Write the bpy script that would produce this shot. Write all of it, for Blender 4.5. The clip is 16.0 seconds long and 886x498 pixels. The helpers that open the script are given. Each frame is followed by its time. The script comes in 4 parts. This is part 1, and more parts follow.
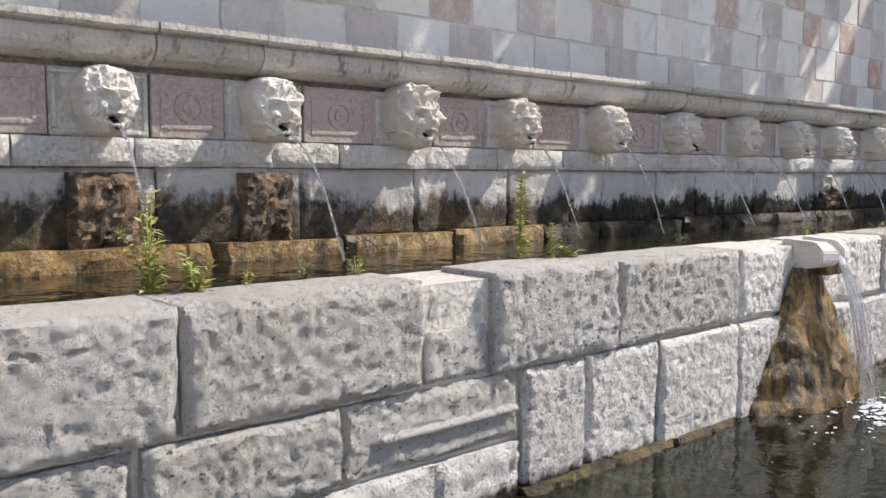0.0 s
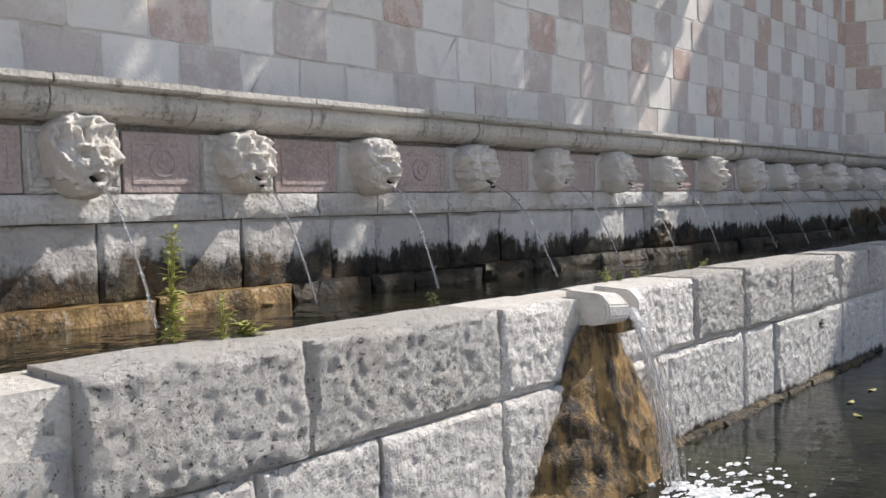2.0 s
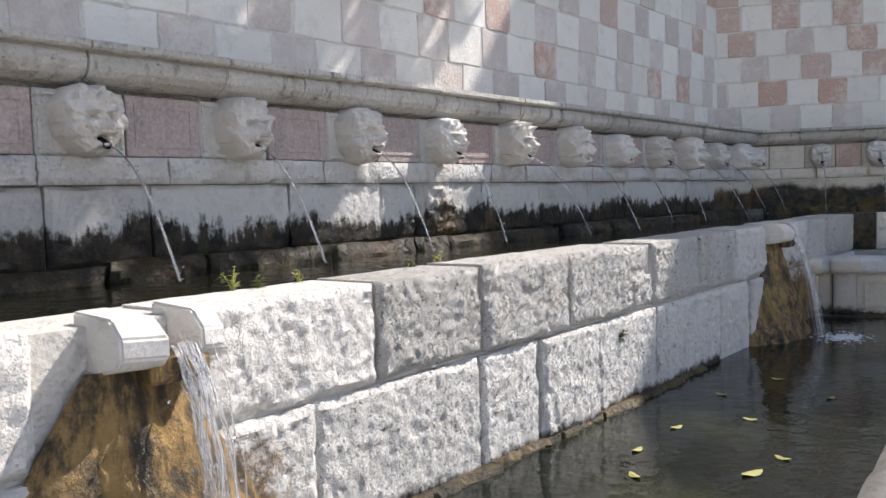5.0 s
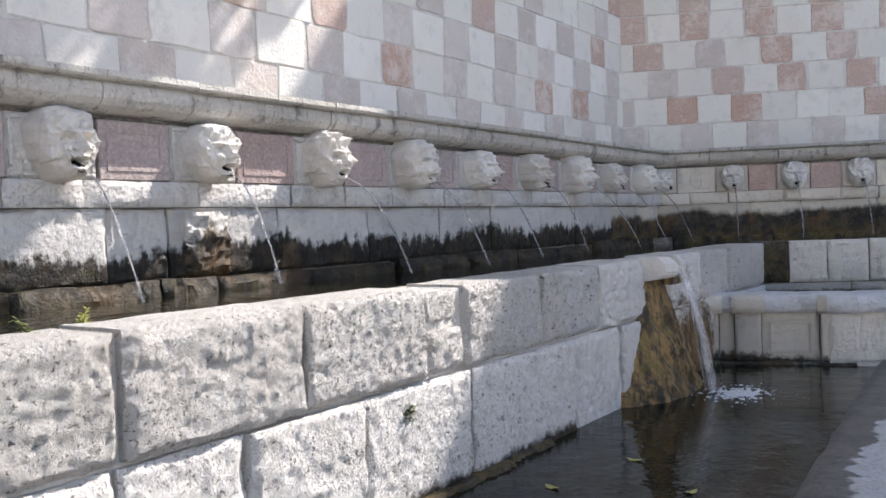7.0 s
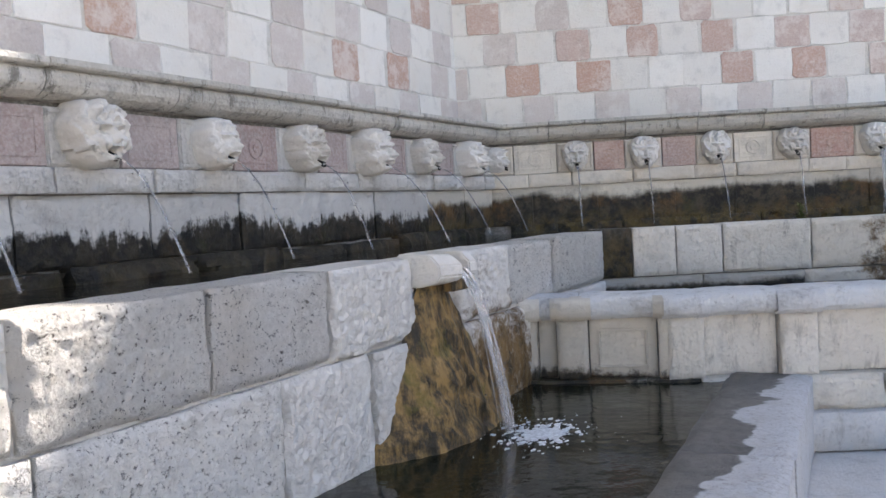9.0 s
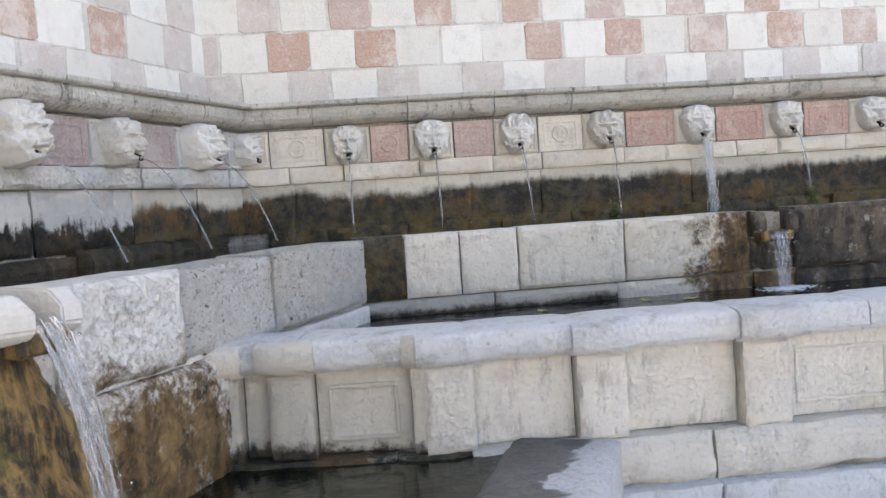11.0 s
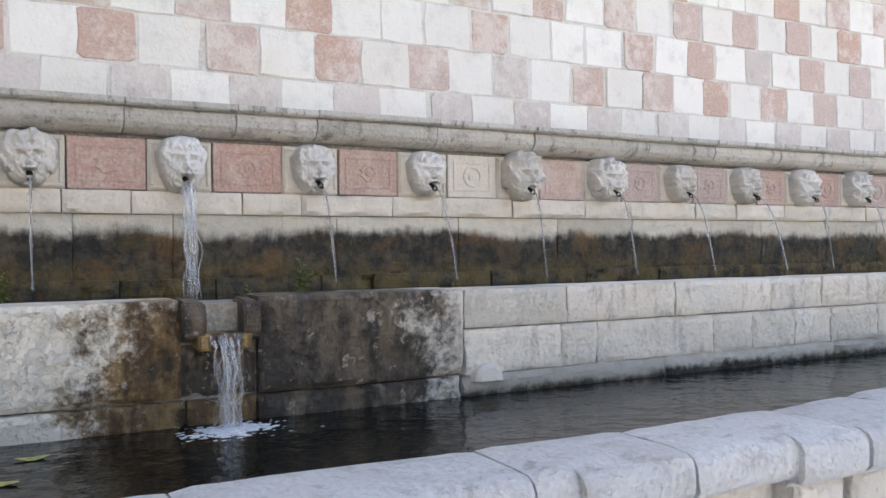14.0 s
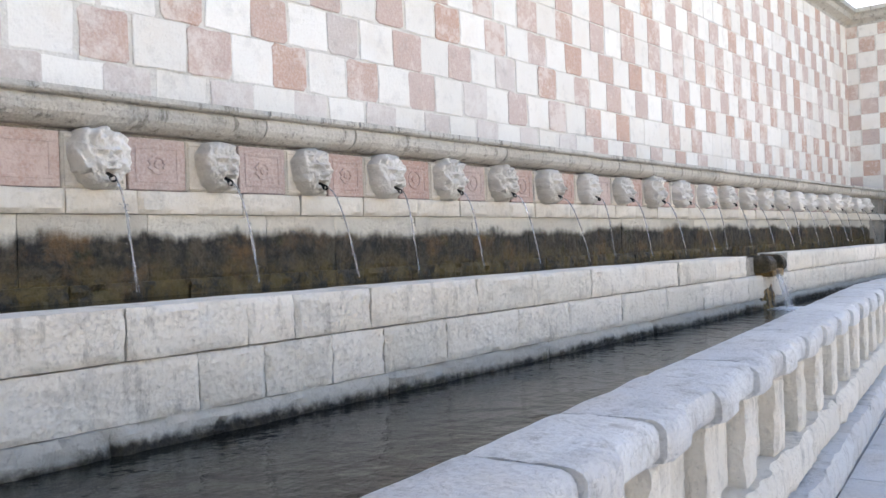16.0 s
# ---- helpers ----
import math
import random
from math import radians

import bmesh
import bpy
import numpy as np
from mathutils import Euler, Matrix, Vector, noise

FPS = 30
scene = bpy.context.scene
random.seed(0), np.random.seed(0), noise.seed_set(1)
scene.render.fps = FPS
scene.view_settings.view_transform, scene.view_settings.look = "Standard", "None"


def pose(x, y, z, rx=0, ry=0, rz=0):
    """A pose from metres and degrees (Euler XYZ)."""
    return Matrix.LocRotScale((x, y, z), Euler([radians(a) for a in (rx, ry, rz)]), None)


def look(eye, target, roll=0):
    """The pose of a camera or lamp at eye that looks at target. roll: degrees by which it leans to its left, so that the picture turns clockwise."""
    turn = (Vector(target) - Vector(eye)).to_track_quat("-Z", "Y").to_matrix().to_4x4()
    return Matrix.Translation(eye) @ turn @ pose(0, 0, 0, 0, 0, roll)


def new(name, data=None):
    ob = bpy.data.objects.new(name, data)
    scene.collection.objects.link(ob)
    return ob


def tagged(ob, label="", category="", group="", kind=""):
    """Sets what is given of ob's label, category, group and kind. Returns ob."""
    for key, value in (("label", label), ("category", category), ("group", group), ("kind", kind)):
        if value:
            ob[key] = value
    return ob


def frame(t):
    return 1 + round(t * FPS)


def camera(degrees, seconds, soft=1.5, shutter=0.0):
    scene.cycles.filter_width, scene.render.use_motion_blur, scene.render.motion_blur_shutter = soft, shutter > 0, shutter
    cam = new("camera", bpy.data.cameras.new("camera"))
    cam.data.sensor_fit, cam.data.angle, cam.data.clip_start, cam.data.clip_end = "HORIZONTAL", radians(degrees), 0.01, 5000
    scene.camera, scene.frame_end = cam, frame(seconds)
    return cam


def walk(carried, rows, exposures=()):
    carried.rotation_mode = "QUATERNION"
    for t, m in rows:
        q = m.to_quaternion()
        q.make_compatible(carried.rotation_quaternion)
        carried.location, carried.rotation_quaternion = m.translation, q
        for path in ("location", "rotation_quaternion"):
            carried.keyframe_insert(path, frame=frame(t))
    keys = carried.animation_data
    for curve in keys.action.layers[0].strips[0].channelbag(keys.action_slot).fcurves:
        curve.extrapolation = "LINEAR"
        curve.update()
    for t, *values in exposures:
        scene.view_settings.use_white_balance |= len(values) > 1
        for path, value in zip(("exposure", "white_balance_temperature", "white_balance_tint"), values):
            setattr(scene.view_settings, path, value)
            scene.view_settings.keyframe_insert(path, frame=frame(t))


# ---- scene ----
cam = camera(55.4, 16.0)
PATH = [
    (0, (-0.594, -0.209, 1.488), (-1.397, 1.613, 1.306), 0.3),
    (0.5, (-0.475, 0.034, 1.489), (-1.312, 1.846, 1.356), -0.9),
    (1, (-0.287, 0.235, 1.511), (-1.061, 2.074, 1.362), -1.0),
    (1.5, (-0.261, 0.561, 1.514), (-0.953, 2.433, 1.387), 0.1),
    (2, (-0.162, 0.847, 1.512), (-0.762, 2.753, 1.421), -1.6),
    (2.5, (0.028, 1.088, 1.504), (-0.637, 2.972, 1.414), 0.4),
    (3, (0.139, 1.366, 1.503), (-0.442, 3.277, 1.414), 1.1),
    (3.5, (0.194, 1.703, 1.500), (-0.278, 3.642, 1.363), 0.5),
    (3.7, (0.259, 1.786, 1.479), (-0.203, 3.728, 1.355), -0.3),
    (5.8, (0.814, 3.057, 1.409), (0.375, 5.004, 1.285), -1.8),
    (6, (0.878, 3.140, 1.413), (0.451, 5.090, 1.294), -1.0),
    (6.5, (1.005, 3.528, 1.394), (0.649, 5.493, 1.289), -1.8),
    (7, (1.204, 3.851, 1.383), (0.861, 5.821, 1.326), -2.0),
    (7.5, (1.430, 4.181, 1.393), (1.165, 6.159, 1.266), -0.8),
    (8, (1.538, 4.627, 1.362), (1.404, 6.618, 1.228), -3.1),
    (8.2, (1.596, 4.755, 1.359), (1.470, 6.748, 1.247), -3.3),
    (10.3, (2.298, 6.214, 1.287), (2.306, 8.213, 1.203), -2.1),
    (10.5, (2.363, 6.368, 1.285), (2.475, 8.361, 1.168), -1.9),
    (11, (2.509, 6.720, 1.312), (2.744, 8.703, 1.202), -3.9),
    (11.5, (2.775, 6.964, 1.273), (3.030, 8.945, 1.182), -3.7),
    (12, (3.055, 7.246, 1.283), (3.552, 9.180, 1.172), -1.4),
    (12.5, (3.335, 7.515, 1.288), (3.965, 9.413, 1.250), -2.8),
    (13, (3.662, 7.711, 1.297), (4.268, 9.616, 1.246), -2.2),
    (13.5, (3.927, 8.056, 1.280), (4.800, 9.855, 1.312), -1.9),
    (14, (4.206, 8.271, 1.300), (5.162, 10.028, 1.308), -0.7),
    (14.5, (4.574, 8.422, 1.295), (5.667, 10.097, 1.317), -1.0),
    (15, (4.950, 8.681, 1.267), (6.307, 10.149, 1.229), -2.5),
    (15.5, (5.361, 8.766, 1.247), (6.835, 10.118, 1.218), -4.5),
    (16, (5.738, 8.898, 1.299), (7.278, 10.174, 1.294), -2.0),
]
EXPOSURES = [(0.0, 0.2, 6600, 13), (1.2, 0.16, 6600, 13), (2.0, 0.06, 6580, 13), (2.6, 0.18, 6580, 13), (3.7, 0.3, 6550, 13), (7.0, 0.78, 6570, 15), (8.2, 1.02, 6650, 15), (10.3, 1.66, 7200, 14), (12.0, 1.75, 7250, 14), (13.5, 1.6, 7250, 14), (14.5, 1.6, 7250, 14), (16.0, 1.7, 7250, 14)]
walk(cam, [(t, look(eye, target, roll)) for t, eye, target, roll in PATH], EXPOSURES)

# ---- light ----
SUN = Vector((0.374, 0.320, 0.520)).normalized()
world = bpy.data.worlds.new("sky")
scene.world = world
world.use_nodes = True
sky = world.node_tree.nodes.new("ShaderNodeTexSky")
sky.sky_type, sky.sun_disc = "NISHITA", False
sky.sun_elevation, sky.sun_rotation = math.asin(SUN.z), math.atan2(SUN.x, SUN.y)
world.node_tree.links.new(sky.outputs["Color"], world.node_tree.nodes["Background"].inputs["Color"])
world.node_tree.nodes["Background"].inputs["Strength"].default_value = 0.15
sun_data = bpy.data.lights.new("sun", "SUN")
sun_data.energy, sun_data.angle, sun_data.color = 5.0, radians(0.5), (1.0, 0.96, 0.9)
sun = new("sun", sun_data)
sun.matrix_world = look(SUN * 40, (0, 0, 0))


# ---- materials ----
class Nodes:
    """Short hand for a node tree."""
    def __init__(self, name):
        self.mat = bpy.data.materials.new(name)
        self.mat.use_nodes = True
        self.t = self.mat.node_tree
        self.b = self.t.nodes["Principled BSDF"]
        self.pos = self.t.nodes.new("ShaderNodeNewGeometry").outputs["Position"]

    def put(self, value, socket):
        if isinstance(value, (int, float)):
            socket.default_value = value
        elif isinstance(value, tuple):
            socket.default_value = (*value, 1)[:len(socket.default_value)]
        else:
            self.t.links.new(value, socket)

    def noise(self, scale, detail=4, rough=0.6, vec=None):
        n = self.t.nodes.new("ShaderNodeTexNoise")
        n.inputs["Scale"].default_value, n.inputs["Detail"].default_value, n.inputs["Roughness"].default_value = scale, detail, rough
        self.t.links.new(vec or self.pos, n.inputs["Vector"])
        return n.outputs["Fac"]

    def cells(self, scale):
        n = self.t.nodes.new("ShaderNodeTexVoronoi")
        n.inputs["Scale"].default_value = scale
        self.t.links.new(self.pos, n.inputs["Vector"])
        return n.outputs["Distance"]

    def stretch(self, x, y, z):
        n = self.t.nodes.new("ShaderNodeMapping")
        n.inputs["Scale"].default_value = (x, y, z)
        self.t.links.new(self.pos, n.inputs["Vector"])
        return n.outputs["Vector"]

    def ramp(self, fac, a, b, lo=0.0, hi=1.0):
        n = self.t.nodes.new("ShaderNodeMapRange")
        n.interpolation_type = "SMOOTHSTEP"
        for k, v in ((0, fac), (1, a), (2, b), (3, lo), (4, hi)):
            self.put(v, n.inputs[k])
        return n.outputs[0]

    def mix(self, fac, a, b):
        n = self.t.nodes.new("ShaderNodeMix")
        n.data_type = "RGBA"
        self.put(fac, n.inputs[0]), self.put(a, n.inputs[6]), self.put(b, n.inputs[7])
        return n.outputs[2]

    def math(self, op, a, b=0.0):
        n = self.t.nodes.new("ShaderNodeMath")
        n.operation = op
        self.put(a, n.inputs[0]), self.put(b, n.inputs[1])
        return n.outputs[0]

    def height(self):
        n = self.t.nodes.new("ShaderNodeSeparateXYZ")
        self.t.links.new(self.pos, n.inputs[0])
        return n.outputs[2]

    def own(self):
        return self.t.nodes.new("ShaderNodeObjectInfo").outputs["Random"]

    def island(self):
        return self.t.nodes.new("ShaderNodeNewGeometry").outputs["Random Per Island"]

    def done(self, color, rough=0.85, relief=(), metal=0.0, spec=0.3):
        self.put(color, self.b.inputs["Base Color"]), self.put(rough, self.b.inputs["Roughness"])
        self.b.inputs["Metallic"].default_value = metal
        self.b.inputs["Specular IOR Level"].default_value = spec
        last = None
        for h, strength, dist in relief:
            n = self.t.nodes.new("ShaderNodeBump")
            n.inputs["Strength"].default_value, n.inputs["Distance"].default_value = strength, dist
            self.put(h, n.inputs["Height"])
            if last:
                self.t.links.new(last, n.inputs["Normal"])
            last = n.outputs["Normal"]
        if last:
            self.t.links.new(last, self.b.inputs["Normal"])
        return self.mat


def limestone(name, light, dark, joined=False, pits=0.4, warm=(0.5, 0.42, 0.32), grime=0.35, bleach=None, streak=0.0):
    """Pale weathered stone: tone per stone, blotches, fine grain, pits."""
    m = Nodes(name)
    tone = m.mix(m.island() if joined else m.own(), light, dark)
    tone = m.mix(m.ramp(m.noise(2.2), 0.45, 0.75, 0, 0.45), tone, warm)
    tone = m.mix(m.ramp(m.noise(7, 6, 0.7), 0.5, 0.72, 0, grime), tone, (0.2, 0.19, 0.17))
    tone = m.mix(m.ramp(m.noise(60, 3), 0.35, 0.7, 0, 0.25), tone, (0.75, 0.72, 0.67))
    if streak:
        tone = m.mix(m.ramp(m.noise(1.0, 7, 0.75, m.stretch(13, 13, 3.5)), 0.53, 0.66, 0, streak), tone, (0.17, 0.155, 0.13))
        tone = m.mix(m.ramp(m.noise(31, 6, 0.75), 0.6, 0.68, 0, streak), tone, (0.12, 0.11, 0.095))
    if bleach:
        tone = m.mix(m.ramp(m.math("ADD", m.noise(6.5, 7, 0.75), m.math("MULTIPLY", m.noise(1.1, 2), 0.5)), 0.72, 0.9, 0, 0.75), tone, bleach)
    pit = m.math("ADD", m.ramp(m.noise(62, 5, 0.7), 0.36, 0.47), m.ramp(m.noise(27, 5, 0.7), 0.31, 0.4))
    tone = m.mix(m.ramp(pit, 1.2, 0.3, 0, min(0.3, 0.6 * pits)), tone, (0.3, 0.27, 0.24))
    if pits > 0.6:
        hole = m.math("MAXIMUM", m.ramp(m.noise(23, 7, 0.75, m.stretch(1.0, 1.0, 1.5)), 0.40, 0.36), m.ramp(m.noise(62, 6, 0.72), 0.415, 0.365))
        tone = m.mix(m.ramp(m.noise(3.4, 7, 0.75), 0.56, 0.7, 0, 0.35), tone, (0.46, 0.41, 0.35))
        # The holes' inner shade is put into the colour as near-black.
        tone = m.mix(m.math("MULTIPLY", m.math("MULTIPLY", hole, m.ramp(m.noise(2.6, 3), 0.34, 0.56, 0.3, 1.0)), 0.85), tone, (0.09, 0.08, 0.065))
        return m.done(tone, 0.9, ((m.noise(9, 5), 0.4, 0.03), (m.math("SUBTRACT", 1.0, hole), 1.0, 0.02), (m.noise(33, 5, 0.7), 0.8, 0.032), (pit, 0.8, 0.012), (m.noise(80, 6, 0.85), 1.0, 0.018)))
    return m.done(tone, 0.88, ((m.noise(9, 5), 0.35, 0.03), (pit, pits, 0.012), (m.cells(48), 0.9 * pits, 0.011), (m.noise(120, 5, 0.8), 0.25 + 0.75 * pits, 0.008)))


def mossy(name, stone, edge, soft=0.05, wave=0.28, brown=0.5, tint=1.0, pitted=False, drips=0.45, fray=0.55):
    """Pale stone with a dark algae stain that climbs from the water to an uneven edge."""
    m = Nodes(name)
    tone = m.mix(m.own(), stone, tuple(c * 0.78 for c in stone))
    tone = m.mix(m.ramp(m.noise(6, 6, 0.7), 0.5, 0.75, 0, 0.4), tone, (0.28, 0.25, 0.21))
    drip = m.noise(1.0, 5, 0.65, m.stretch(17, 17, 2.4))
    line = m.math("ADD", m.math("ADD", m.height(), m.math("MULTIPLY", m.math("SUBTRACT", m.noise(1.7, 4), 0.5), wave)),
                  m.math("MULTIPLY", m.math("SUBTRACT", drip, 0.5), wave * drips))
    line = m.math("ADD", line, m.math("MULTIPLY", m.math("SUBTRACT", m.noise(24, 4, 0.7), 0.5), wave * fray))
    algae = m.mix(m.ramp(m.noise(11, 5, 0.7), 0.42, 0.62), tuple(c * tint for c in (0.018, 0.016, 0.013)), tuple(c * tint for c in (0.055, 0.045, 0.03)))
    algae = m.mix(m.ramp(m.noise(3.1, 5, 0.7), 0.5, 0.68, 0, brown), algae, (0.16, 0.09, 0.035))
    algae = m.mix(m.ramp(m.noise(4.7, 6, 0.75), 0.55, 0.7, 0, 0.5), algae, (0.07, 0.075, 0.02))
    algae = m.mix(m.math("MULTIPLY", m.ramp(m.height(), edge - 0.08, edge - 0.26), m.ramp(m.noise(7, 6, 0.75), 0.4, 0.6, 0, brown)), algae, (0.15, 0.105, 0.035))
    stain = m.ramp(line, edge + soft, edge - soft)
    tone = m.mix(stain, tone, algae)
    rough = m.ramp(stain, 0, 1, 0.9, 0.5)
    if pitted:
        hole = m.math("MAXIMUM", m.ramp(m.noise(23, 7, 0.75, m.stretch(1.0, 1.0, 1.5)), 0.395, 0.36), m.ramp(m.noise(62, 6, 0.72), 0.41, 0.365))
        # Dark tone in the holes paints their shade on top of the relief.
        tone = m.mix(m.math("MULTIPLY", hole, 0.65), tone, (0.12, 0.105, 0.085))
        return m.done(tone, rough, ((m.noise(9, 5), 0.5, 0.03), (m.math("SUBTRACT", 1.0, hole), 1.0, 0.02), (m.noise(33, 5, 0.7), 0.75, 0.028), (m.noise(95, 5, 0.8), 0.9, 0.01)))
    return m.done(tone, rough, ((m.noise(9, 5), 0.5, 0.03), (m.ramp(m.noise(34, 5, 0.7), 0.36, 0.55), 0.5, 0.014), (m.noise(90, 5, 0.8), 0.5, 0.006)))


WHITE = limestone("white_limestone", (0.86, 0.83, 0.77), (0.74, 0.71, 0.65), False, 0.25, (0.72, 0.64, 0.54), 0.22)
WHITE_REST = limestone("white_limestone_rest", (0.86, 0.83, 0.77), (0.74, 0.71, 0.65), True, 0.25, (0.72, 0.64, 0.54), 0.22)
PINK = limestone("pink_limestone", (0.52, 0.33, 0.25), (0.55, 0.43, 0.38), False, 0.3, (0.56, 0.4, 0.3), 0.22, (0.72, 0.65, 0.59))
PINK_REST = limestone("pink_limestone_rest", (0.52, 0.33, 0.25), (0.55, 0.43, 0.38), True, 0.3, (0.56, 0.4, 0.3), 0.22, (0.72, 0.65, 0.59))
MAUVE = limestone("mauve_grey_limestone", (0.56, 0.49, 0.445), (0.66, 0.595, 0.55), False, 0.3, (0.56, 0.49, 0.42), 0.25, (0.72, 0.68, 0.63))
PANEL_RED = limestone("red_panel_stone", (0.47, 0.28, 0.22), (0.46, 0.35, 0.31), False, 0.3, (0.54, 0.37, 0.29), 0.3, (0.62, 0.5, 0.44))
PANEL_GREY = limestone("greyed_red_panel_stone", (0.37, 0.27, 0.245), (0.41, 0.34, 0.315), False, 0.4, (0.42, 0.33, 0.29), 0.45, (0.48, 0.41, 0.38), 0.25)
CREAM = limestone("cream_carved_stone", (0.72, 0.66, 0.56), (0.62, 0.56, 0.47), False, 0.25)
CARVED = limestone("carved_mask_stone", (0.78, 0.75, 0.7), (0.62, 0.58, 0.52), False, 0.3)
CORNICE = limestone("cornice_stone", (0.62, 0.59, 0.53), (0.46, 0.44, 0.39), False, 0.5, (0.46, 0.41, 0.33), 0.65, None, 0.8)
LEDGE = limestone("ledge_stone", (0.68, 0.66, 0.62), (0.56, 0.54, 0.5), False, 0.6, (0.6, 0.54, 0.46), 0.4, None, 0.2)
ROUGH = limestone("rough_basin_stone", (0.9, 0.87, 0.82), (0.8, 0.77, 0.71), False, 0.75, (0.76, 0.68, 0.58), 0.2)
SMOOTH = limestone("dressed_basin_stone", (0.8, 0.75, 0.67), (0.67, 0.63, 0.55), False, 0.5, (0.66, 0.57, 0.45), 0.3, None, 0.36)
COPING = limestone("coping_stone", (0.66, 0.67, 0.67), (0.55, 0.56, 0.57), False, 0.5, (0.6, 0.55, 0.48), 0.45, None, 0.35)
PAVING = limestone("pale_paving", (0.62, 0.61, 0.6), (0.5, 0.5, 0.5), False, 0.3)
DUST = limestone("dusty_pale_ground", (0.63, 0.605, 0.57), (0.63, 0.605, 0.57), False, 0.3)
MORTAR = limestone("old_mortar", (0.7, 0.67, 0.61), (0.7, 0.67, 0.61), False, 0.5)
DARKJOINT = limestone("dirty_joint", (0.2, 0.19, 0.17), (0.2, 0.19, 0.17), False, 0.5)
WALL_L = mossy("stained_wall_stone", (0.66, 0.64, 0.6), 1.325, 0.03, 0.26, 0.3, 0.8, False, 0.95)
WALL_E = mossy("stained_wall_stone_warm", (0.7, 0.65, 0.55), 1.405, 0.035, 0.26, 0.9, 1.5, False, 0.3, 0.2)
WALL_L2 = mossy("splashed_wall_stone", (0.66, 0.63, 0.58), 1.37, 0.05, 0.36, 0.7, 2.0, False, 0.6)
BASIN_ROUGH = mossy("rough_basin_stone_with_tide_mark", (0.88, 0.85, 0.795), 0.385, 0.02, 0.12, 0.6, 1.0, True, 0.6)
BASIN_E = mossy("channel_stone_with_tide_mark", (0.52, 0.49, 0.43), 0.742, 0.02, 0.10, 0.3)
BLACKWET = mossy("soaked_black_stone", (0.3, 0.27, 0.22), 1.25, 0.15, 0.5, 0.6, 1.2)


def stained(name, stone, centre, radius, dark, warm=(0.25, 0.16, 0.07)):
    """Stone with a wet brown and black mineral stain spreading round a point."""
    m = Nodes(name)
    n = m.t.nodes.new("ShaderNodeVectorMath")
    n.operation = "DISTANCE"
    m.t.links.new(m.pos, n.inputs[0])
    n.inputs[1].default_value = centre
    reach = m.math("ADD", n.outputs["Value"], m.math("MULTIPLY", m.math("SUBTRACT", m.noise(5, 6, 0.7), 0.5), radius * 1.3))
    tone = m.mix(m.own(), stone, tuple(c * 0.85 for c in stone))
    tone = m.mix(m.ramp(m.noise(8, 6, 0.7), 0.48, 0.72, 0, 0.35), tone, (0.3, 0.27, 0.23))
    wet = m.mix(m.ramp(m.noise(1.0, 6, 0.7, m.stretch(11, 11, 3)), 0.4, 0.62), dark, warm)
    wet = m.mix(m.ramp(m.noise(9, 5, 0.7), 0.52, 0.66, 0, 0.8), wet, (0.03, 0.025, 0.018))
    wet = m.mix(m.ramp(m.noise(13, 6, 0.75), 0.58, 0.66, 0, 0.7), wet, (0.42, 0.38, 0.32))
    reach = m.math("ADD", reach, m.math("MULTIPLY", m.math("SUBTRACT", m.noise(26, 5, 0.75), 0.5), radius * 0.55))
    stain = m.ramp(reach, radius * 1.05, radius * 0.72)
    return m.done(m.mix(stain, tone, wet), m.ramp(stain, 0, 1, 0.88, 0.5),
                  ((m.noise(9, 5), 0.5, 0.03), (m.ramp(m.noise(40, 5, 0.7), 0.36, 0.55), 0.6, 0.014), (m.noise(130, 3), 0.3, 0.005)))


def crust_material():
    m = Nodes("ochre_mossy_crust")
    run = m.noise(1.0, 6, 0.7, m.stretch(16, 16, 2.0))
    tone = m.mix(m.ramp(m.math("ADD", m.math("MULTIPLY", run, 0.65), m.math("MULTIPLY", m.noise(15, 7, 0.78), 0.35)), 0.42, 0.58), (0.035, 0.025, 0.012), (0.36, 0.22, 0.075))
    tone = m.mix(m.ramp(m.noise(1.0, 6, 0.7, m.stretch(9, 9, 2.6)), 0.5, 0.66, 0, 0.85), tone, (0.025, 0.019, 0.011))
    tone = m.mix(m.ramp(m.noise(5, 5, 0.7), 0.55, 0.68, 0, 0.7), tone, (0.16, 0.13, 0.02))
    return m.done(tone, 0.45, ((run, 0.35, 0.02), (m.noise(22, 6, 0.75), 0.8, 0.025), (m.noise(70, 5, 0.7), 0.6, 0.01)), spec=0.5)


CRUST = crust_material()


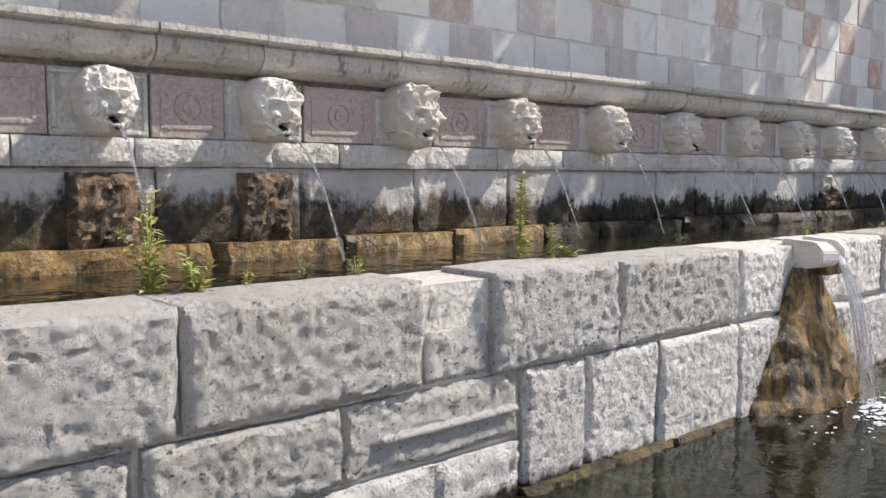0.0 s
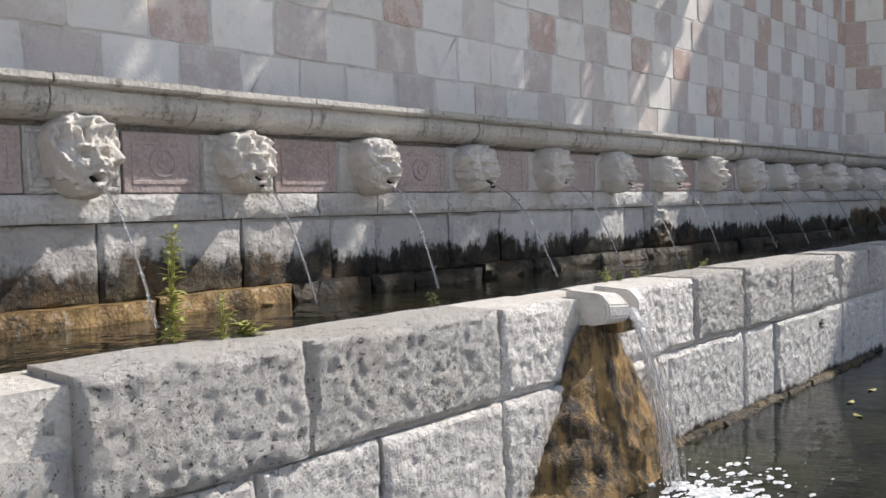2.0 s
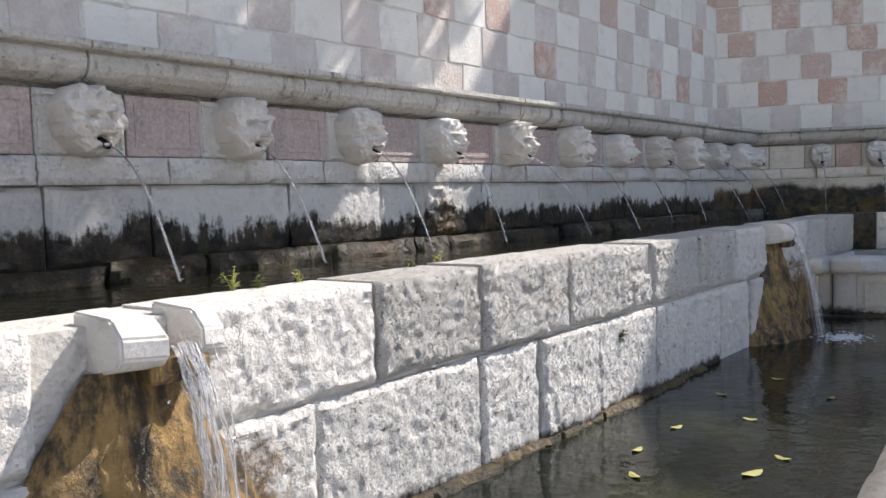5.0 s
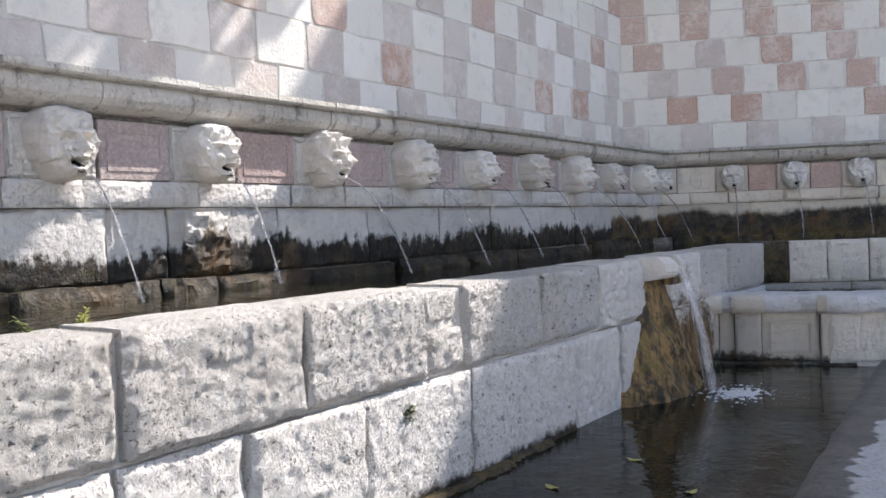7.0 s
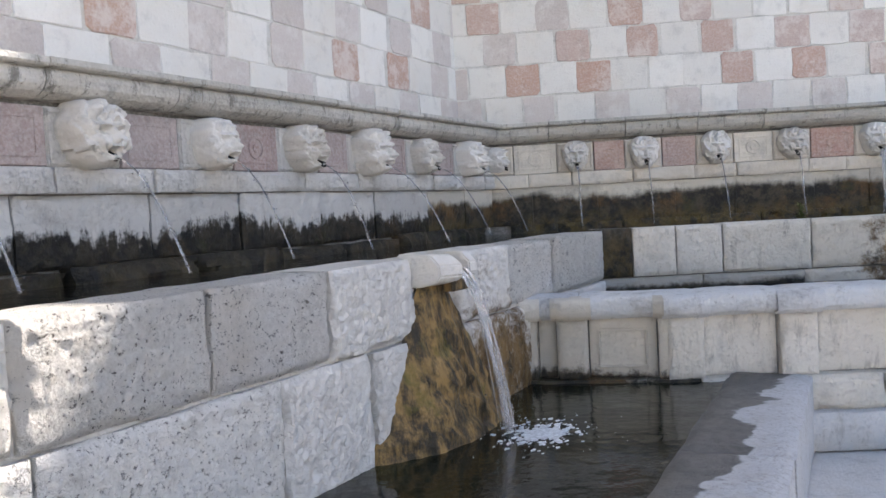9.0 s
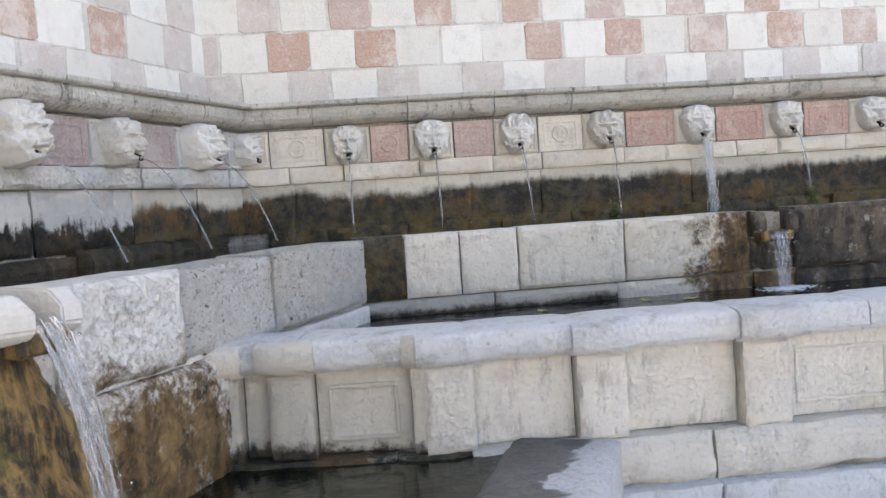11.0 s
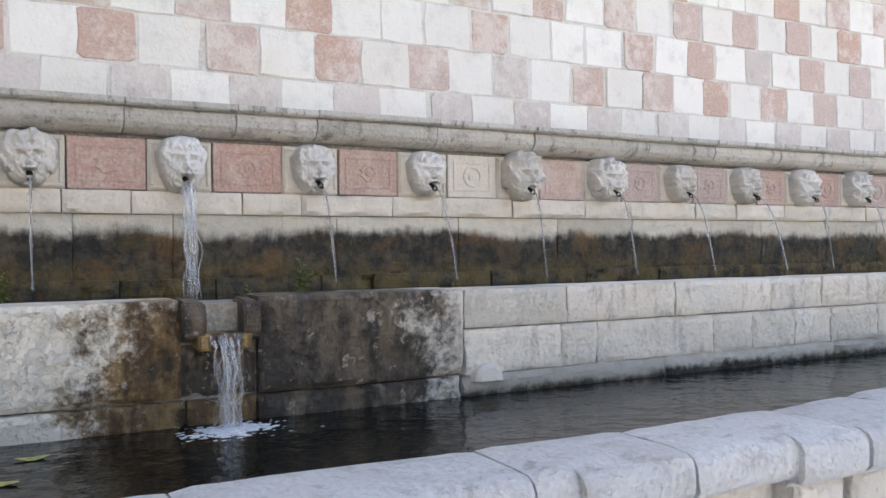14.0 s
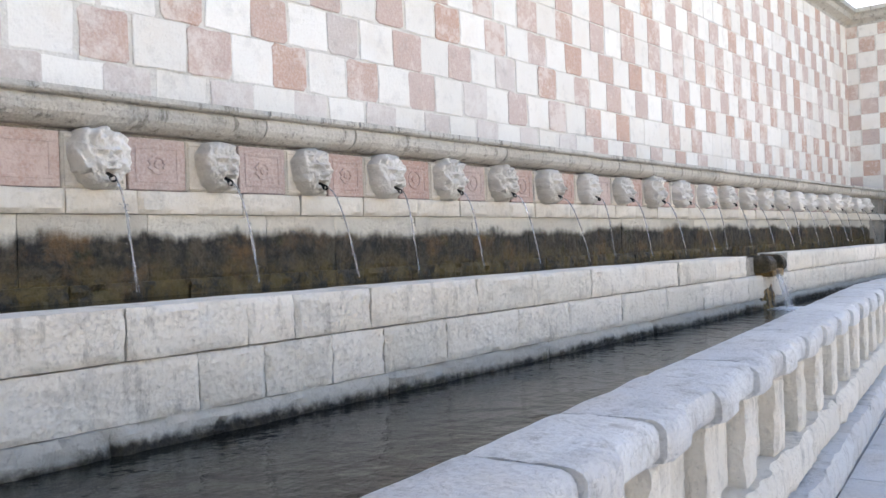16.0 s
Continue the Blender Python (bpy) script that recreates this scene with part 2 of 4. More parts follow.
def splashed(name, dry, wet):
    """Kerb stone whose inner half is soaked by the splashing pool."""
    m = Nodes(name)
    axis = m.t.nodes.new("ShaderNodeTexCoord")
    split = m.t.nodes.new("ShaderNodeSeparateXYZ")
    m.t.links.new(axis.outputs["Object"], split.inputs[0])
    edge = m.math("ADD", split.outputs[1], m.math("MULTIPLY", m.math("SUBTRACT", m.noise(1.6, 4), 0.5), 0.75))
    edge = m.math("ADD", edge, m.math("MULTIPLY", m.math("SUBTRACT", m.noise(14, 4), 0.5), 0.06))
    tone = m.mix(m.own(), dry, tuple(c * 0.86 for c in dry))
    tone = m.mix(m.ramp(m.noise(5, 6, 0.7), 0.45, 0.72, 0, 0.5), tone, (0.42, 0.4, 0.37))
    tone = m.mix(m.ramp(m.noise(48, 4, 0.7), 0.5, 0.66, 0, 0.5), tone, (0.3, 0.28, 0.25))
    soak = m.mix(m.ramp(m.noise(9, 5, 0.7), 0.4, 0.65), wet, tuple(c * 0.55 for c in wet))
    stain = m.ramp(edge, -0.215, -0.19, 0, 0.88)
    return m.done(m.mix(stain, tone, soak), m.ramp(stain, 0, 1, 0.9, 0.55),
                  ((m.noise(8, 5), 0.4, 0.02), (m.ramp(m.noise(40, 5, 0.7), 0.36, 0.5), 0.5, 0.01), (m.noise(120, 4, 0.8), 0.5, 0.006)))


def water_material(name, deep, shoal, waves):
    m = Nodes(name)
    tone = m.mix(m.ramp(m.noise(1.3, 4), 0.45, 0.7), deep, shoal)
    return m.done(tone, 0.04, ((m.noise(7, 3, 0.5), waves, 0.02), (m.noise(26, 2, 0.5), waves * 0.5, 0.006)), spec=0.25)


POOL = water_material("pool_water", (0.008, 0.009, 0.005), (0.03, 0.031, 0.013), 0.28)
CHANNEL = water_material("channel_water", (0.006, 0.006, 0.005), (0.016, 0.016, 0.011), 0.5)
TROUGH = water_material("trough_water", (0.012, 0.012, 0.008), (0.03, 0.025, 0.012), 0.4)


def plain(name, color, rough, metal=0.0, grain=60, spec=0.4):
    m = Nodes(name)
    tone = m.mix(m.ramp(m.noise(grain, 4), 0.35, 0.7), color, tuple(c * 0.6 for c in color))
    return m.done(tone, rough, ((m.noise(grain * 2, 3), 0.3, 0.003),), metal, spec)


IRON = plain("dark_iron", (0.03, 0.028, 0.025), 0.6, 0.6)
FOLIAGE = plain("weed_green", (0.16, 0.19, 0.06), 0.6)
FOLIAGE_PALE = plain("weed_pale_yellow_green", (0.42, 0.43, 0.13), 0.6)
FOAM = plain("white_foam", (0.75, 0.78, 0.8), 0.5)
YELLOWLEAF = plain("fallen_leaf", (0.4, 0.38, 0.12), 0.6)


def jet_material():
    m = Nodes("running_water")
    m.b.inputs["Transmission Weight"].default_value = 0.9
    m.b.inputs["IOR"].default_value = 1.33
    return m.done((0.95, 0.96, 0.97), 0.08, ((m.noise(70, 3), 0.8, 0.01),), spec=0.6)


JET = jet_material()

# ---- frames of the two walls: x along the wall to the right, y into it, z up; v = -y stands out into the court ----
CORNER = Vector((1.815, 12.5, 0))
ALONG = Vector((0.4316, 0.902, 0)).normalized()
LEFT = Matrix.Translation(CORNER) @ Matrix((( ALONG.x, -ALONG.y, 0, 0), (ALONG.y, ALONG.x, 0, 0), (0, 0, 1, 0), (0, 0, 0, 1)))
END = Matrix.Translation(CORNER)
FAR_U = 21.0
STAIN_E = stained("stone_stained_round_the_outlet", (0.7, 0.65, 0.56), (CORNER.x + 3.15, CORNER.y - 1.25, 0.72), 0.6, (0.1, 0.06, 0.03))
STAIN_E2 = stained("soaked_stone_by_the_outlet", (0.62, 0.58, 0.51), (CORNER.x + 3.35, CORNER.y - 1.25, 0.85), 0.72, (0.05, 0.042, 0.034), (0.15, 0.115, 0.08))
STAIN_L = stained("rough_stone_stained_round_the_outlet", (0.74, 0.71, 0.66), (CORNER.x - 8.26 * ALONG.x + 1.3 * ALONG.y, CORNER.y - 8.26 * ALONG.y - 1.3 * ALONG.x, 0.3), 0.58, (0.12, 0.07, 0.03))
STAIN_L2 = stained("rough_stone_stained_round_the_far_outlet", (0.74, 0.71, 0.66), (CORNER.x - 2.75 * ALONG.x + 1.3 * ALONG.y, CORNER.y - 2.75 * ALONG.y - 1.3 * ALONG.x, 0.0), 0.95, (0.12, 0.07, 0.03))
LEFT_FACE = LEFT @ Matrix.Translation((0, -0.07, 0))
RIGHT = Matrix.Translation(CORNER + Vector((FAR_U, 0, 0))) @ Matrix.Rotation(radians(-90), 4, "Z")


def mesh_of(name, bm, material, smooth=False):
    bmesh.ops.recalc_face_normals(bm, faces=bm.faces)
    me = bpy.data.meshes.new(name)
    bm.to_mesh(me)
    bm.free()
    me.materials.append(material)
    if smooth:
        me.polygons.foreach_set("use_smooth", [True] * len(me.polygons))
        me.set_sharp_from_angle(angle=radians(38))
    return me


def part(name, bm, material, parent=None, label="", m=None, smooth=False):
    """One mesh object under a thing or a part."""
    ob = new(name, bm if isinstance(bm, bpy.types.Mesh) else mesh_of(name, bm, material, smooth))
    ob.parent = parent
    if m is not None:
        ob.matrix_local = m
    return tagged(ob, label)


def empty(name, m, label="", category="", group="", kind=""):
    ob = new(name)
    ob.matrix_world = m
    ob.empty_display_size = 0.05
    return tagged(ob, label, category, group, kind)


def add_box(bm, x0, x1, y0, y1, z0, z1, bevel=0.0):
    r = bmesh.ops.create_cube(bm, size=1.0)
    for p in r["verts"]:
        p.co = Vector(((x0 + x1) / 2 + p.co.x * (x1 - x0), (y0 + y1) / 2 + p.co.y * (y1 - y0), (z0 + z1) / 2 + p.co.z * (z1 - z0)))
    if bevel:
        edges = {e for p in r["verts"] for e in p.link_edges}
        bmesh.ops.bevel(bm, geom=list(edges), offset=bevel, segments=1, affect="EDGES")
    return bm


def box(*a):
    return add_box(bmesh.new(), *a)


def sweep(profile, x0, x1, steps=1):
    """A moulding: the closed profile of (v, z) carried along x."""
    bm = bmesh.new()
    rows = [[bm.verts.new((x0 + (x1 - x0) * k / steps, -v, z)) for v, z in profile] for k in range(steps + 1)]
    n = len(profile)
    for a, b in zip(rows, rows[1:]):
        for i in range(n):
            bm.faces.new((a[i], a[(i + 1) % n], b[(i + 1) % n], b[i]))
    bm.faces.new(rows[0]), bm.faces.new(list(reversed(rows[-1])))
    return bm


def rough_block(w, d, h, cell=0.05, amp=0.012, edge=0.022, seed=0.0):
    """A hewn block: its face, towards -y, is uneven and its edges are worn round."""
    nx, nz = max(3, round(w / cell)), max(3, round(h / cell))
    bm = bmesh.new()

    def at(i, k):
        x, z = w * i / nx, h * k / nz
        e = min(x, w - x, z, h - z)
        p = Vector((x * 5 + seed * 7.3, seed, z * 5))
        y = -amp * (0.3 * noise.noise(p) + 0.35 * noise.noise(p * 2.7) + 0.5 * noise.noise(p * 5.7) + 0.55 * noise.noise(p * 9.1) - 1.8 * max(0.0, noise.noise(p * 7.3 + Vector((9, 0, 0))) - 0.3))
        y += 2.2 * amp * max(0.0, noise.noise(p * 1.6 + Vector((0, 0, 31))) - 0.38)
        y += max(0.0, edge * (1 + 0.9 * noise.noise(p * 1.1)) - e) * (0.9 + 0.8 * noise.noise(p * 1.7))
        s = 0.4 * edge * noise.noise(p * 1.3)
        return bm.verts.new((x + (s if 0 < i < nx else 0.3 * s), y, z + s * (0.4 if k in (0, nz) else 1)))
    g = [[at(i, k) for k in range(nz + 1)] for i in range(nx + 1)]
    for i in range(nx):
        for k in range(nz):
            bm.faces.new((g[i][k], g[i + 1][k], g[i + 1][k + 1], g[i][k + 1]))
    ring = [g[i][0] for i in range(nx)] + [g[nx][k] for k in range(nz)] + [g[i][nz] for i in range(nx, 0, -1)] + [g[0][k] for k in range(nz, 0, -1)]
    back = [bm.verts.new((p.co.x, d, p.co.z)) for p in ring]
    for i in range(len(ring)):
        j = (i + 1) % len(ring)
        bm.faces.new((ring[i], back[i], back[j], ring[j]))
    bm.faces.new(back)
    return bm


def block_row(name, frame_m, parent, joints, v, z0, z1, depth, material, gap=0.012, amp=0.012, edge=0.02, cell=0.05, uneven=0.008, skip=(), label=""):
    """A course of blocks between the joints; the face stands at v."""
    for n, (a, b) in enumerate(zip(joints, joints[1:])):
        if n in skip:
            continue
        dv = random.uniform(-uneven, uneven)
        bm = rough_block(b - a - gap, depth, z1 - z0 - gap + 0.5 * dv * (z1 > 1.1), cell, amp, edge, random.uniform(0, 50))
        mat = material(n) if callable(material) else material
        part(name, bm, mat, parent, label, Matrix.Translation((a + gap / 2, -v - dv, z0 + gap / 2)), True)


def stone_mesh(seed, material, worn):
    """A shared face stone of unit width and height, with a worn, uneven outline."""
    r = random.Random(seed)
    bm = bmesh.new()
    rim = []
    for cx, cz in ((0, 0), (1, 0), (1, 1), (0, 1)):
        c = r.uniform(0.3, 1.0) * worn
        sx, sz = (1 if cx == 0 else -1), (1 if cz == 0 else -1)
        two = [Vector((cx, 0, cz + sz * c)), Vector((cx + sx * c, 0, cz))]
        rim += two if (cx, cz) in ((0, 0), (1, 1)) else two[::-1]
        nxt = {(0, 0): (0.5, 0.0), (1, 0): (1.0, 0.5), (1, 1): (0.5, 1.0), (0, 1): (0.0, 0.5)}[(cx, cz)]
        rim.append(Vector((nxt[0], 0, nxt[1])))
    rim = [p + Vector((r.uniform(-0.03, 0.025), 0, r.uniform(-0.03, 0.025))) for p in rim]
    mid = Vector((0.5, 0, 0.5))
    front = [bm.verts.new(mid + (p - mid) * 0.965 + Vector((0, -0.008, 0))) for p in rim]
    side = [bm.verts.new(p + Vector((0, -0.004, 0))) for p in rim]
    back = [bm.verts.new(p + Vector((0, 0.05, 0))) for p in rim]
    bm.faces.new(front)
    for a, b in ((front, side), (side, back)):
        for i in range(12):
            bm.faces.new((a[i], a[(i + 1) % 12], b[(i + 1) % 12], b[i]))
    return mesh_of("stone", bm, material)


# ---- ground ----
bm = bmesh.new()
for x0, x1, y0, y1 in ((-400, 400, -400, 400),):
    add_box(bm, x0, x1, y0, y1, -0.6, -0.03)
tagged(part("ground", bm, DUST, None, "pale dusty ground under the paved court"), kind="structure", category="ground")

# ---- the two fountain walls ----
OCHRE = stained("ochre_mossy_ledge", (0.3, 0.19, 0.09), tuple(LEFT @ Vector((-10.5, -0.1, 1.1))), 6.0, (0.16, 0.1, 0.04), (0.34, 0.22, 0.09))
SOAKED = stained("soaked_brown_block", (0.34, 0.27, 0.2), tuple(LEFT @ Vector((-11.0, -0.1, 1.2))), 6.0, (0.09, 0.062, 0.042), (0.22, 0.145, 0.09))
CORNICE_P = [(-0.9, 1.88), (0.028, 1.88), (0.05, 1.888), (0.085, 1.903), (0.108, 1.928), (0.116, 1.958), (0.11, 1.984), (0.1, 1.994), (0.14, 2.0), (0.15, 2.01), (0.147, 2.034), (-0.9, 2.056)]
TOP_P = [(-1.4, 5.2), (-0.45, 5.2), (-0.42, 5.26), (-0.3, 5.32), (-0.28, 5.4), (-0.2, 5.42), (-0.2, 5.5), (-1.4, 5.56)]
COURSE, FIRST = 0.293, 2.067
stone_kinds = {m: [stone_mesh(s, m, 0.03 if m is WHITE else 0.11) for s in range(9)] for m in (WHITE, PINK, MAUVE)}


def upper_wall(name, frame_m, x0, x1, setback, pair, red_w, start, near, label, grey=0.22, steps=(0.5, 0.0)):
    """The chequered upper wall: pale and pink stones in turn, each course shifted by half a pair."""
    wall = empty(name, frame_m, label, "wall", "", "structure")
    part("core", box(x0, x1, setback + 0.0, setback + 0.55, 0.0, 5.25), MORTAR, wall)
    rest = {WHITE_REST: bmesh.new(), PINK_REST: bmesh.new()}
    r = random.Random(name)
    verts, faces = {k: [] for k in rest}, {k: [] for k in rest}
    for row in range(11):
        z = FIRST + COURSE * row
        shift = start + pair * steps[row % len(steps)]
        n0, n1 = math.floor((x0 - shift) / pair), math.ceil((x1 - shift) / pair)
        for n in range(n0, n1 + 1):
            a = shift + n * pair + r.uniform(-0.02, 0.02)
            for red, lo, hi in ((True, a, a + red_w + r.uniform(-0.02, 0.02)), (False, a + red_w, a + pair)):
                lo, hi = max(lo, x0), min(hi, x1)
                if hi - lo < 0.06:
                    continue
                g = 0.006
                if row < near[2] and near[0] < (lo + hi) / 2 < near[1]:
                    kind = WHITE if not red or r.random() < 0.05 else (MAUVE if row == 0 or r.random() < grey else PINK)
                    m = Matrix.Translation((lo + g, setback + r.uniform(-0.004, 0.006), z + g)) @ Matrix.Diagonal((hi - lo - 2 * g, 1, COURSE - 2 * g, 1))
                    part("stone", r.choice(stone_kinds[kind]), kind, wall, "", m)
                else:
                    k = PINK_REST if red and r.random() > 0.1 else WHITE_REST
                    q, b, y = len(verts[k]), 0.006, setback - 0.008
                    for yy, e in ((y, b), (y + 0.004, 0.0), (y + 0.05, 0.0)):
                        verts[k] += [(lo + g + e, yy, z + g + e), (hi - g - e, yy, z + g + e), (hi - g - e, yy, z + COURSE - g - e), (lo + g + e, yy, z + COURSE - g - e)]
                    faces[k].append((q, q + 1, q + 2, q + 3))
                    for s in (0, 4):
                        faces[k] += [(q + s + i, q + s + 4 + i, q + s + 4 + (i + 1) % 4, q + s + (i + 1) % 4) for i in range(4)]
    for k, bm in rest.items():
        bm.free()
        me = bpy.data.meshes.new("stones")
        me.from_pydata(verts[k], [], faces[k])
        me.materials.append(k)
        tagged(part("stones", me, k, wall), kind="stuff")
    part("top_cornice", sweep([(v - setback + 0.45, z) for v, z in TOP_P], x0, x1), CORNICE, wall, "moulded pale stone cornice along the wall top")
    return wall


upper_wall("wall_left_upper", LEFT, -20.0, 0.6, 0.49, 0.722, 0.335, -4.855, (-11.6, 0.6, 5), "chequered wall of pale and pinkish grey stones", 0.6, steps=(0.0, 0.783, 0.86, 0.4, 0.55))
upper_wall("wall_end_upper", END, -0.3, FAR_U + 0.6, 0.67, 0.655, 0.31, 1.04, (-0.3, 11.5, 4), "chequered wall of cream and pink stones", steps=(0.0, 0.76, 0.5, 0.25, 0.02))
upper_wall("wall_right_upper", RIGHT, -1.2, 16.0, 0.4, 0.645, 0.30, 0.2, (0, 0, 0), "chequered side wall of cream and pink stones, far off")


def carved_panel(w, h, kind):
    """A panel with a raised border and a roundel or a plain sunk field."""
    bm = box(0, w, -0.02, 0.06, 0, h, 0.004)
    b = 0.035
    for x0, x1, z0, z1 in ((b, w - b, b, b + 0.016), (b, w - b, h - b - 0.016, h - b), (b, b + 0.016, b + 0.016, h - b - 0.016), (w - b - 0.016, w - b, b + 0.016, h - b - 0.016)):
        add_box(bm, x0, x1, -0.0245, -0.019, z0, z1, 0.002)
    if kind:
        rings = ((0.062, 0.05), (0.026, 0.0)) if kind == 1 else ((0.05, 0.032), (0.02, 0.0))
        for ro, ri in rings:
            n = 18
            ring = [[bm.verts.new((w / 2 + rr * math.cos(i * 2 * math.pi / n) * (1 + (0.18 * math.cos(i * math.pi) if kind == 2 else 0)), y, h / 2 + rr * math.sin(i * 2 * math.pi / n))) for i in range(n)]
                    for rr, y in ((ro, -0.019), (ro * 0.95, -0.0265), (max(ri, 0.004), -0.0265), (max(ri * 0.95, 0.003), -0.019))]
            for a, c in zip(ring, ring[1:]):
                for i in range(n):
                    bm.faces.new((a[i], a[(i + 1) % n], c[(i + 1) % n], c[i]))
    return bm


def mask_mesh(kind):
    """A weathered carved head, kept to plain rounded masses round a spout hole."""
    r = random.Random(kind * 11 + 3)
    wide, tall, deep = r.uniform(0.088, 0.106), r.uniform(0.118, 0.13), r.uniform(0.12, 0.145)
    mane, brow, nose, cheek = (0.7, 1.6, 0.4, 1.2, 0.8, 1.3, 1.0)[kind], r.uniform(0.8, 1.3), r.uniform(0.9, 1.3), r.uniform(0.7, 1.2)
    curls = 7 + kind % 4
    off = Vector((kind * 9.1, kind * 3.7, 0))
    bm = bmesh.new()
    na, nb = 72, 44
    rows = []
    for j in range(nb + 1):
        q = (j / nb) * math.pi / 2 * 0.985
        ring = []
        for i in range(na):
            a = 2 * math.pi * i / na
            c, s = math.cos(a), math.sin(a)
            sq = (abs(c) ** 3.2 + abs(s) ** 3.2) ** (-1 / 3.2)
            f = math.cos(q) ** 0.75
            px, pz, y = c * sq * f, s * sq * f, math.sin(q) ** 0.62

            def hump(cx, cz, sx, sz):
                return math.exp(-((px - cx) / sx) ** 2 - ((pz - cz) / sz) ** 2)
            d = 0.34 * nose * hump(0, -0.04, 0.1, 0.24) + 0.18 * nose * hump(0, -0.18, 0.17, 0.08)
            d += 0.2 * brow * (hump(-0.34, 0.3, 0.26, 0.07) + hump(0.34, 0.3, 0.26, 0.07))
            d -= 0.3 * (hump(-0.36, 0.12, 0.17, 0.09) + hump(0.36, 0.12, 0.17, 0.09))
            d += 0.16 * (hump(-0.36, 0.11, 0.09, 0.05) + hump(0.36, 0.11, 0.09, 0.05))
            d += 0.2 * cheek * (hump(-0.48, -0.2, 0.2, 0.18) + hump(0.48, -0.2, 0.2, 0.18))
            d += 0.2 * hump(0, -0.38, 0.36, 0.06) - 0.6 * hump(0, -0.54, 0.22, 0.08) + 0.22 * hump(0, -0.72, 0.3, 0.1)
            edge = max(abs(px), abs(pz) * 0.95)
            hair = max(0.0, min(1.0, (max(pz - 0.45, edge - 0.66)) / 0.2)) * (1 if pz > -0.45 else 0.35)
            curl = math.sin(a * curls + 9 * f) * math.cos(f * 14 + kind) + 0.6 * noise.noise(Vector((px * 6, pz * 6, 0)) + off)
            d += hair * (0.1 + 0.15 * mane * curl)
            d += 0.09 * noise.noise(Vector((px * 7, pz * 7, 0)) + off) + 0.07 * noise.noise(Vector((px * 16, pz * 16, 0)) + off)
            ear = math.exp(-((abs(c) - 0.93) / 0.07) ** 2) * (1 if s > 0 else 0) * f
            k = 1 + 0.2 * d + 0.16 * hair * mane + 0.16 * ear
            jaw = 1 - 0.22 * max(0.0, -pz) ** 1.5
            out = y * deep * (1 + 0.12 * -pz) + 0.115 * d * (0.25 + 0.75 * min(1.0, y * 1.6))
            ring.append(bm.verts.new((px * wide * k * jaw, -out - 0.008 + (0.03 if j == 0 else 0), pz * tall * k)))
        rows.append(ring)
    for a, b in zip(rows[:-1], rows[1:]):
        for i in range(na):
            bm.faces.new((a[i], a[(i + 1) % na], b[(i + 1) % na], b[i]))
    bm.faces.new(rows[-1])
    return mesh_of("carved_mask", bm, CARVED, True)


MASKS = [mask_mesh(k) for k in range(7)]
WORDS = ["pale stone lion-like mask with a curly mane", "weathered white stone mask with a heavy brow", "smooth round stone mask with a hood-like rim",
         "broad grimacing pale stone mask", "worn cream stone mask with full cheeks", "narrow bearded pale stone mask", "chipped white stone mask with a wavy rim"]


def spout_mesh():
    bm = bmesh.new()
    n = 10
    for ro in (0.016, 0.011):
        rings = [[bm.verts.new((ro * math.cos(i * 2 * math.pi / n), y, ro * math.sin(i * 2 * math.pi / n) + 0.4 * y)) for i in range(n)] for y in (0.0, -0.046)]
        for i in range(n):
            bm.faces.new((rings[0][i], rings[0][(i + 1) % n], rings[1][(i + 1) % n], rings[1][i]))
    return mesh_of("water_spout", bm, IRON, True)


SPOUT = spout_mesh()


def jet_mesh(drop, reach, thick, seed):
    """A thin falling jet that breaks into strands and beads lower down."""
    r = random.Random(seed)
    bm = bmesh.new()
    steps = 26
    for strand in range(3):
        ph, rows = r.uniform(0, 6), []
        for s in range(steps + 1):
            f = s / steps
            y, z = -reach * f, -drop * f * f * 0.85 - drop * 0.15 * f
            w = thick * (0.9 if strand == 0 else 0.35) * (1 - 0.3 * f) * (1 + 0.5 * noise.noise(Vector((seed, f * 12, strand))))
            o = 0.0 if strand == 0 else thick * 1.5 * f * math.sin(ph + f * 9)
            rows.append([bm.verts.new((o + w * math.cos(i * math.pi / 3), y + w * math.sin(i * math.pi / 3), z)) for i in range(6)])
        for a, b in zip(rows, rows[1:]):
            for i in range(6):
                bm.faces.new((a[i], a[(i + 1) % 6], b[(i + 1) % 6], b[i]))
    for _ in range(26):
        f = r.uniform(0.25, 1.0)
        c = Vector((r.gauss(0, thick * 1.6), -reach * f + r.gauss(0, thick), -drop * f * f * 0.85 - drop * 0.15 * f))
        q = bmesh.ops.create_icosphere(bm, subdivisions=1, radius=r.uniform(0.0025, 0.005))
        for p in q["verts"]:
            p.co = p.co * 1.0 + c
    return mesh_of("water_jet", bm, JET, True)


JETS = [jet_mesh(0.49, 0.30 + 0.04 * k, 0.0058, k) for k in range(4)]
JETS += [jet_mesh(0.49, 0.11 + 0.035 * k, 0.0058, k + 5) for k in range(4)]
SPLASH_R = random.Random(4)


